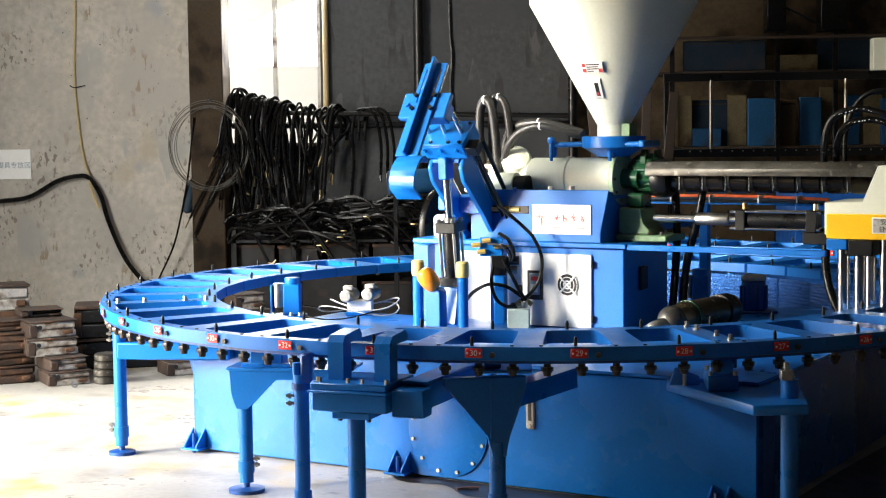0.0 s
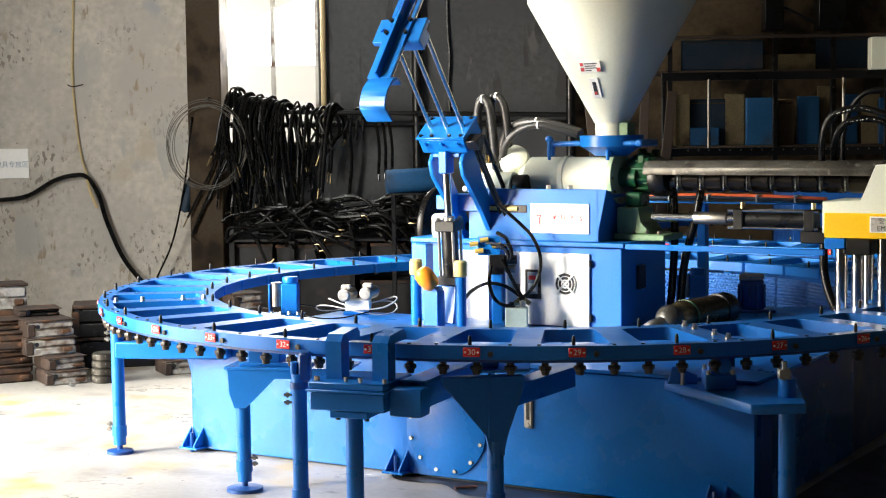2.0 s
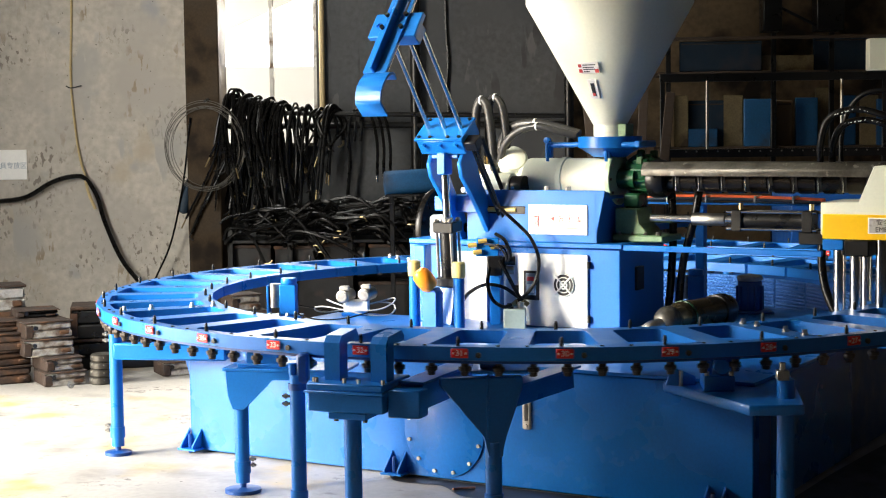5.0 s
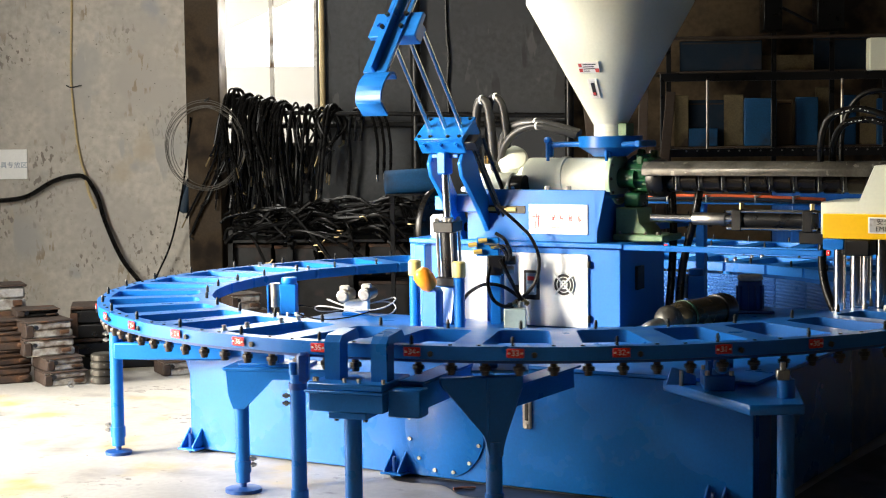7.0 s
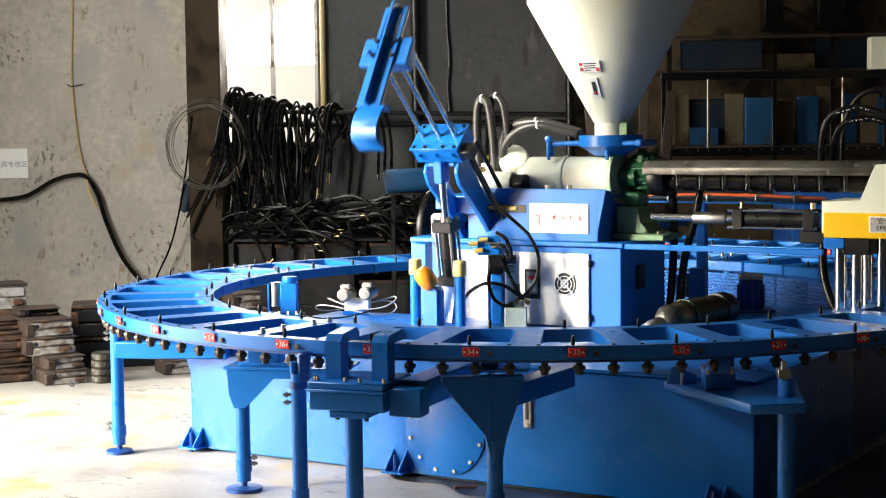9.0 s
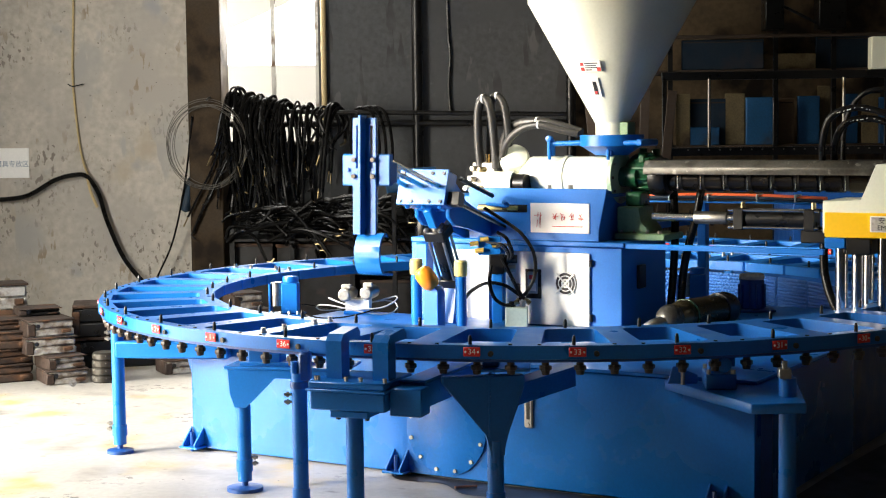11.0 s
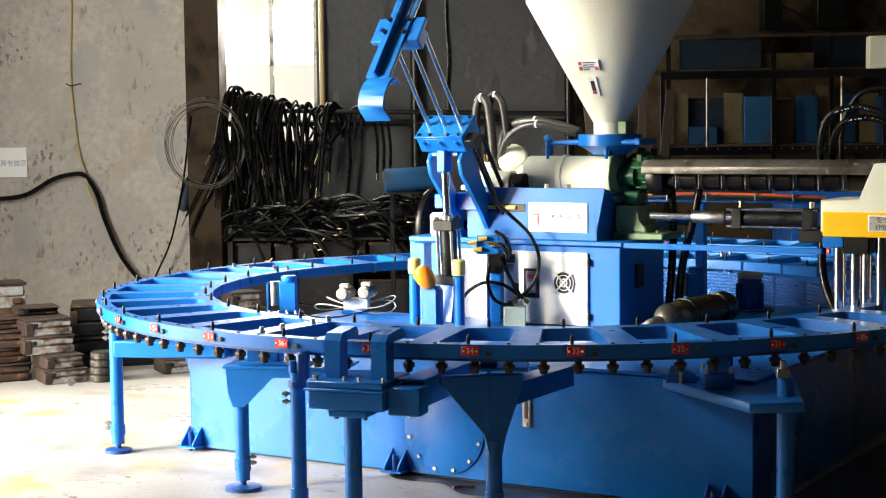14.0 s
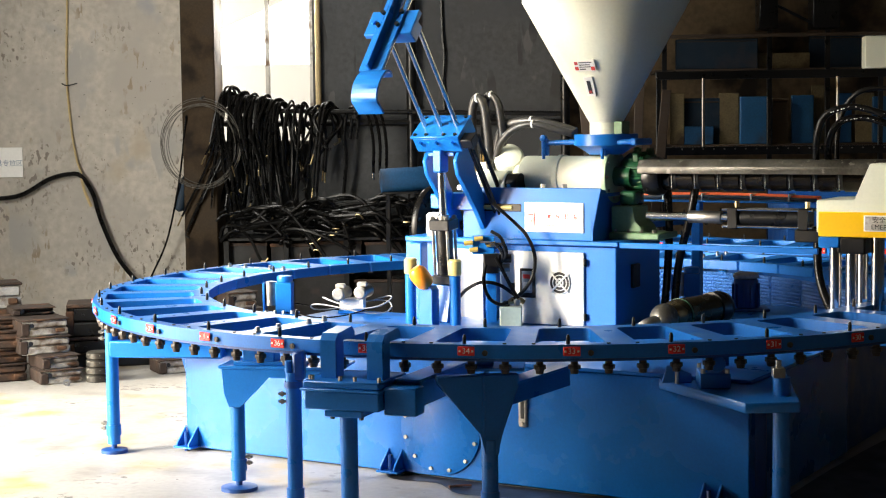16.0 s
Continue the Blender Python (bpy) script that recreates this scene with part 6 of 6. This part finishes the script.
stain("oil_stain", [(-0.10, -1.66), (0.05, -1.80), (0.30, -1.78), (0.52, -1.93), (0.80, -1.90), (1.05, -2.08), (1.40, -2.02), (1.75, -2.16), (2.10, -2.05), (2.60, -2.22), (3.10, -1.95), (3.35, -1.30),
                    (3.15, -0.55), (3.30, 0.20), (2.95, 0.75), (2.40, 0.95), (2.05, 0.60), (1.97, -0.40), (1.96, -1.30), (1.90, -1.64), (1.20, -1.66), (0.50, -1.66)], "near-black patch on the concrete round the tank")
c = thing("copper_scrap", (-0.42, -1.80, 0), "bent scrap of copper tube on the floor", "scrap")
part("scrap", tube(B(), [(-0.47, -1.83, 0.011), (-0.44, -1.81, 0.011), (-0.40, -1.80, 0.011), (-0.36, -1.795, 0.011)], 0.006, 7, 5), COPPER, c)

# ---- the bay behind ----
fr = thing("equipment_rack", (2.4, 8.0, 0), "black steel equipment rack with a perforated beam", "rack")
part("top_rail", box(B(), 1.22, 4.6, 7.97, 8.05, 2.30, 2.39, 0.005), DARK_STEEL, fr)
part("beam", box(B(), 1.22, 4.6, 7.9, 8.05, 1.47, 1.56, 0.005), DARK_STEEL, fr)
for i in range(24):
    part("beam_bolt", bolt(B(), (1.5 + i * 0.115, 7.9, 1.535), (0, -1, 0), 0.010, 0.01), STEEL, fr)
for x in (1.25, 3.66, 4.4):
    part("frame_post", box(B(), x - 0.025, x + 0.025, 7.98, 8.03, 0, 2.30, 0.004), DARK_STEEL, fr)
for x in (1.735, 3.19):
    part("hanger_rod", rod(B(), (x, 7.96, 1.56), (x, 7.96, 2.31), 0.017, seg=10), STEEL, fr)
rack = thing("storage_rack", (2.8, 9.9, 0), "old brown storage rack filled with boards and cartons", "rack")
for z in (1.56, 2.46):
    part("rack_shelf", box(B(), 1.3, 5.2, 9.5, 10.3, z - 0.04, z, 0.004), WOOD, rack)
for x in (1.42, 2.66, 3.34, 4.2, 5.1):
    part("rack_post", box(B(), x - 0.028, x + 0.028, 9.46, 9.52, 0, 2.9, 0.004), DARK_STEEL, rack)
part("upper_rail", box(B(), 1.45, 5.1, 9.44, 9.50, 2.83, 2.87, 0.004), WOOD, rack)
for x, w in ((2.66, 0.22), (3.34, 0.32)):
    part("upper_locker", box(B(), x - w / 2, x + w / 2, 9.56, 9.95, 2.93, 3.7, 0.01), DARK_STEEL, rack)
part("roof_brace", rod(B(), (2.1, 9.6, 3.55), (3.2, 9.6, 2.98), 0.018, seg=8), DARK_STEEL, rack)
# goods as (middle, width, foot, height, what): 0 faded board, 1 carton, 2 crate, 3 tan sheet
BOARDS = [(2.05, 0.97, 2.46, 0.36, 2), (2.86, 0.62, 2.46, 0.19, 3), (3.62, 0.86, 2.46, 0.40, 2), (4.5, 0.7, 2.46, 0.36, 2),
          (1.88, 0.45, 1.56, 0.56, 2), (1.80, 0.43, 1.56, 0.22, 0), (2.52, 0.38, 1.56, 0.57, 0), (3.09, 0.26, 1.56, 0.58, 0), (3.61, 0.17, 1.56, 0.6, 0), (4.1, 0.4, 1.56, 0.55, 0),
          (2.21, 0.24, 1.56, 0.62, 3), (3.31, 0.20, 1.56, 0.70, 3), (1.58, 0.17, 1.56, 0.62, 3), (2.82, 0.20, 1.56, 0.55, 1), (3.85, 0.22, 1.56, 0.6, 3)]
BOARD_KIND = (("stored_board", "faded blue board standing on the rack", "board", BLUE_STORE), ("carton", "brown carton standing on the rack", "box", CARD),
              ("crate", "dark blue crate lying on the rack", "crate", BLUE_FADED), ("tan_sheet", "dusty tan sheet standing on the rack", "sheet", TAN))
for i, (x, w, z, h, k) in enumerate(BOARDS):
    kind_name, kind_label, kind_category, kind_mat = BOARD_KIND[k]
    t = thing(kind_name, (x, 9.75, z), kind_label, kind_category, "goods on the rack")
    y = 9.58 + 0.13 * (i % 3) - (0.25 if (k, h) == (0, 0.22) else 0)
    part("panel", box(B(), x - w / 2, x + w / 2, y, y + (0.03 if k == 3 else 0.10), z + 0.002, z + h, 0.008), kind_mat, t)
    if k in (1, 2):
        part("edge_strip", box(B(), x - w / 2 + 0.02, x + w / 2 - 0.02, y - 0.008, y, z + h * 0.9, z + h * 0.93, 0.002), WOOD, t)
for x in (0.62, 0.78, 0.95, 1.1):
    solid("leaning_plank", box(B(), -0.05, 0.05, -0.015, 0.015, 0, 2.3 + 0.2 * math.sin(9 * x), 0.004, Matrix.Translation((x, 7.6, 0)) @ pose(0, 0, 0, -6, 6 * math.sin(7 * x), 0)), WOOD, "dark wooden plank leaning in the corner", "plank", "leaning planks")
sb = thing("small_cabinet", (3.63, 7.9, 2.39), "small cream switch box on the frame", "switch box")
part("box_body", box(B(), 3.46, 3.80, 7.85, 8.05, 2.391, 2.74, 0.012), CREAM, sb)

# ---- machine behind, under its turntable ----
far = thing("rear_machine_base", (2.93, 5.33, 0), "blue painted base of the machine behind", "machine base")
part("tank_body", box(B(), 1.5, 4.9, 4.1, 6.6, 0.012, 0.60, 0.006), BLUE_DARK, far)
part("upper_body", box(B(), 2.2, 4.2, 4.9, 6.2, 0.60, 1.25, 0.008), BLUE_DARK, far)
for a in (200, 235, 270, 305, 340):
    x, y = 2.93 + 2.6 * math.cos(radians(a)), 5.33 + 2.6 * math.sin(radians(a))
    t = thing("support_leg", (x, y, 0), "blue round post of the machine behind", "support leg", "legs of the machine behind")
    part("post", rod(B(), (x, y, 0.02), (x, y, 0.772), 0.036, seg=16), BLUE, t)
    part("levelling_foot", lathe(B(), [(0, 0), (0.075, 0), (0.075, 0.02), (0, 0.025)], pose(x, y, 0), 20), BLUE_DARK, t)


# ---- what moves ----
RING_TURN = [(0, 0), (4.2, 0), (4.4, 0.12), (4.7, 0.5), (6.3, 2.53), (6.6, 2.915), (7.0, 3.43), (7.2, 3.69), (7.3, 3.81), (7.4, 3.875), (7.6, 3.925),
             (7.8, 3.95), (8.0, 3.985), (8.3, 4.0), (16, 4.0)]
SWING = [(0, 3.9), (0.2, 1.7), (0.5, -0.4), (0.8, 0), (8.6, 0), (8.85, 1.3), (9.0, 7.4), (9.1, 12.9), (9.2, 18.7), (9.4, 30), (9.6, 38.5), (9.8, 43), (10.1, 44), (10.5, 44),
         (10.8, 40), (11.1, 32.8), (11.3, 26.5), (11.5, 19.7), (11.75, 10.5), (12.0, 4.1), (12.25, 1.7), (12.5, 1.0), (13, 0.5), (14.5, 0), (16, 0)]
REACH = [(0, -0.508), (0.25, -0.60), (0.5, -0.634), (0.65, -0.615), (1.0, -0.429), (1.5, -0.183), (2.0, -0.044), (2.3, -0.008), (2.5, 0), (8.7, 0), (9.0, -0.045), (9.2, -0.091),
         (9.5, -0.115), (10.4, -0.12), (11.0, -0.19), (11.3, -0.261), (11.5, -0.313), (12.0, -0.453), (12.3, -0.57), (12.5, -0.61), (12.65, -0.598), (13.0, -0.441), (13.5, -0.196),
         (14.0, -0.046), (14.3, -0.006), (14.5, 0), (16, 0)]


def motions():
    walk(ring, [(t, pose(0, 0, RING_Z, 0, 0, 10 * s)) for t, s in RING_TURN])
    walk(xf, [(t, ARM_M @ pose(0, 0, 0, a, 0, 0)) for t, a in SWING])
    walk(carriage, [(t, Matrix.Translation(SLIDE * s)) for t, s in REACH])
    body, slid = [], []
    for t, a in SWING:
        tip = Matrix.Rotation(radians(a), 3, "X") @ CLEVIS + PIV
        d = tip - CYL0
        lean = math.degrees(math.atan2(-d.y, d.z))
        body.append((t, MACHINE @ Matrix.Translation(CYL0) @ pose(0, 0, 0, lean, 0, 0)))
        slid.append((t, pose(0, 0, d.length)))
    walk(lift, body)
    top, foot = Vector(BLACKS[0][0]), Vector(BLACKS[0][-1])
    walk(hose_loops[0], [(t, Matrix.Translation(foot) @ pose(0, 0, 0, 0.12 * a, -0.24 * a, 0) @ Matrix.Translation(top - foot)) for t, a in SWING])
    walk(piston, slid)


motions()
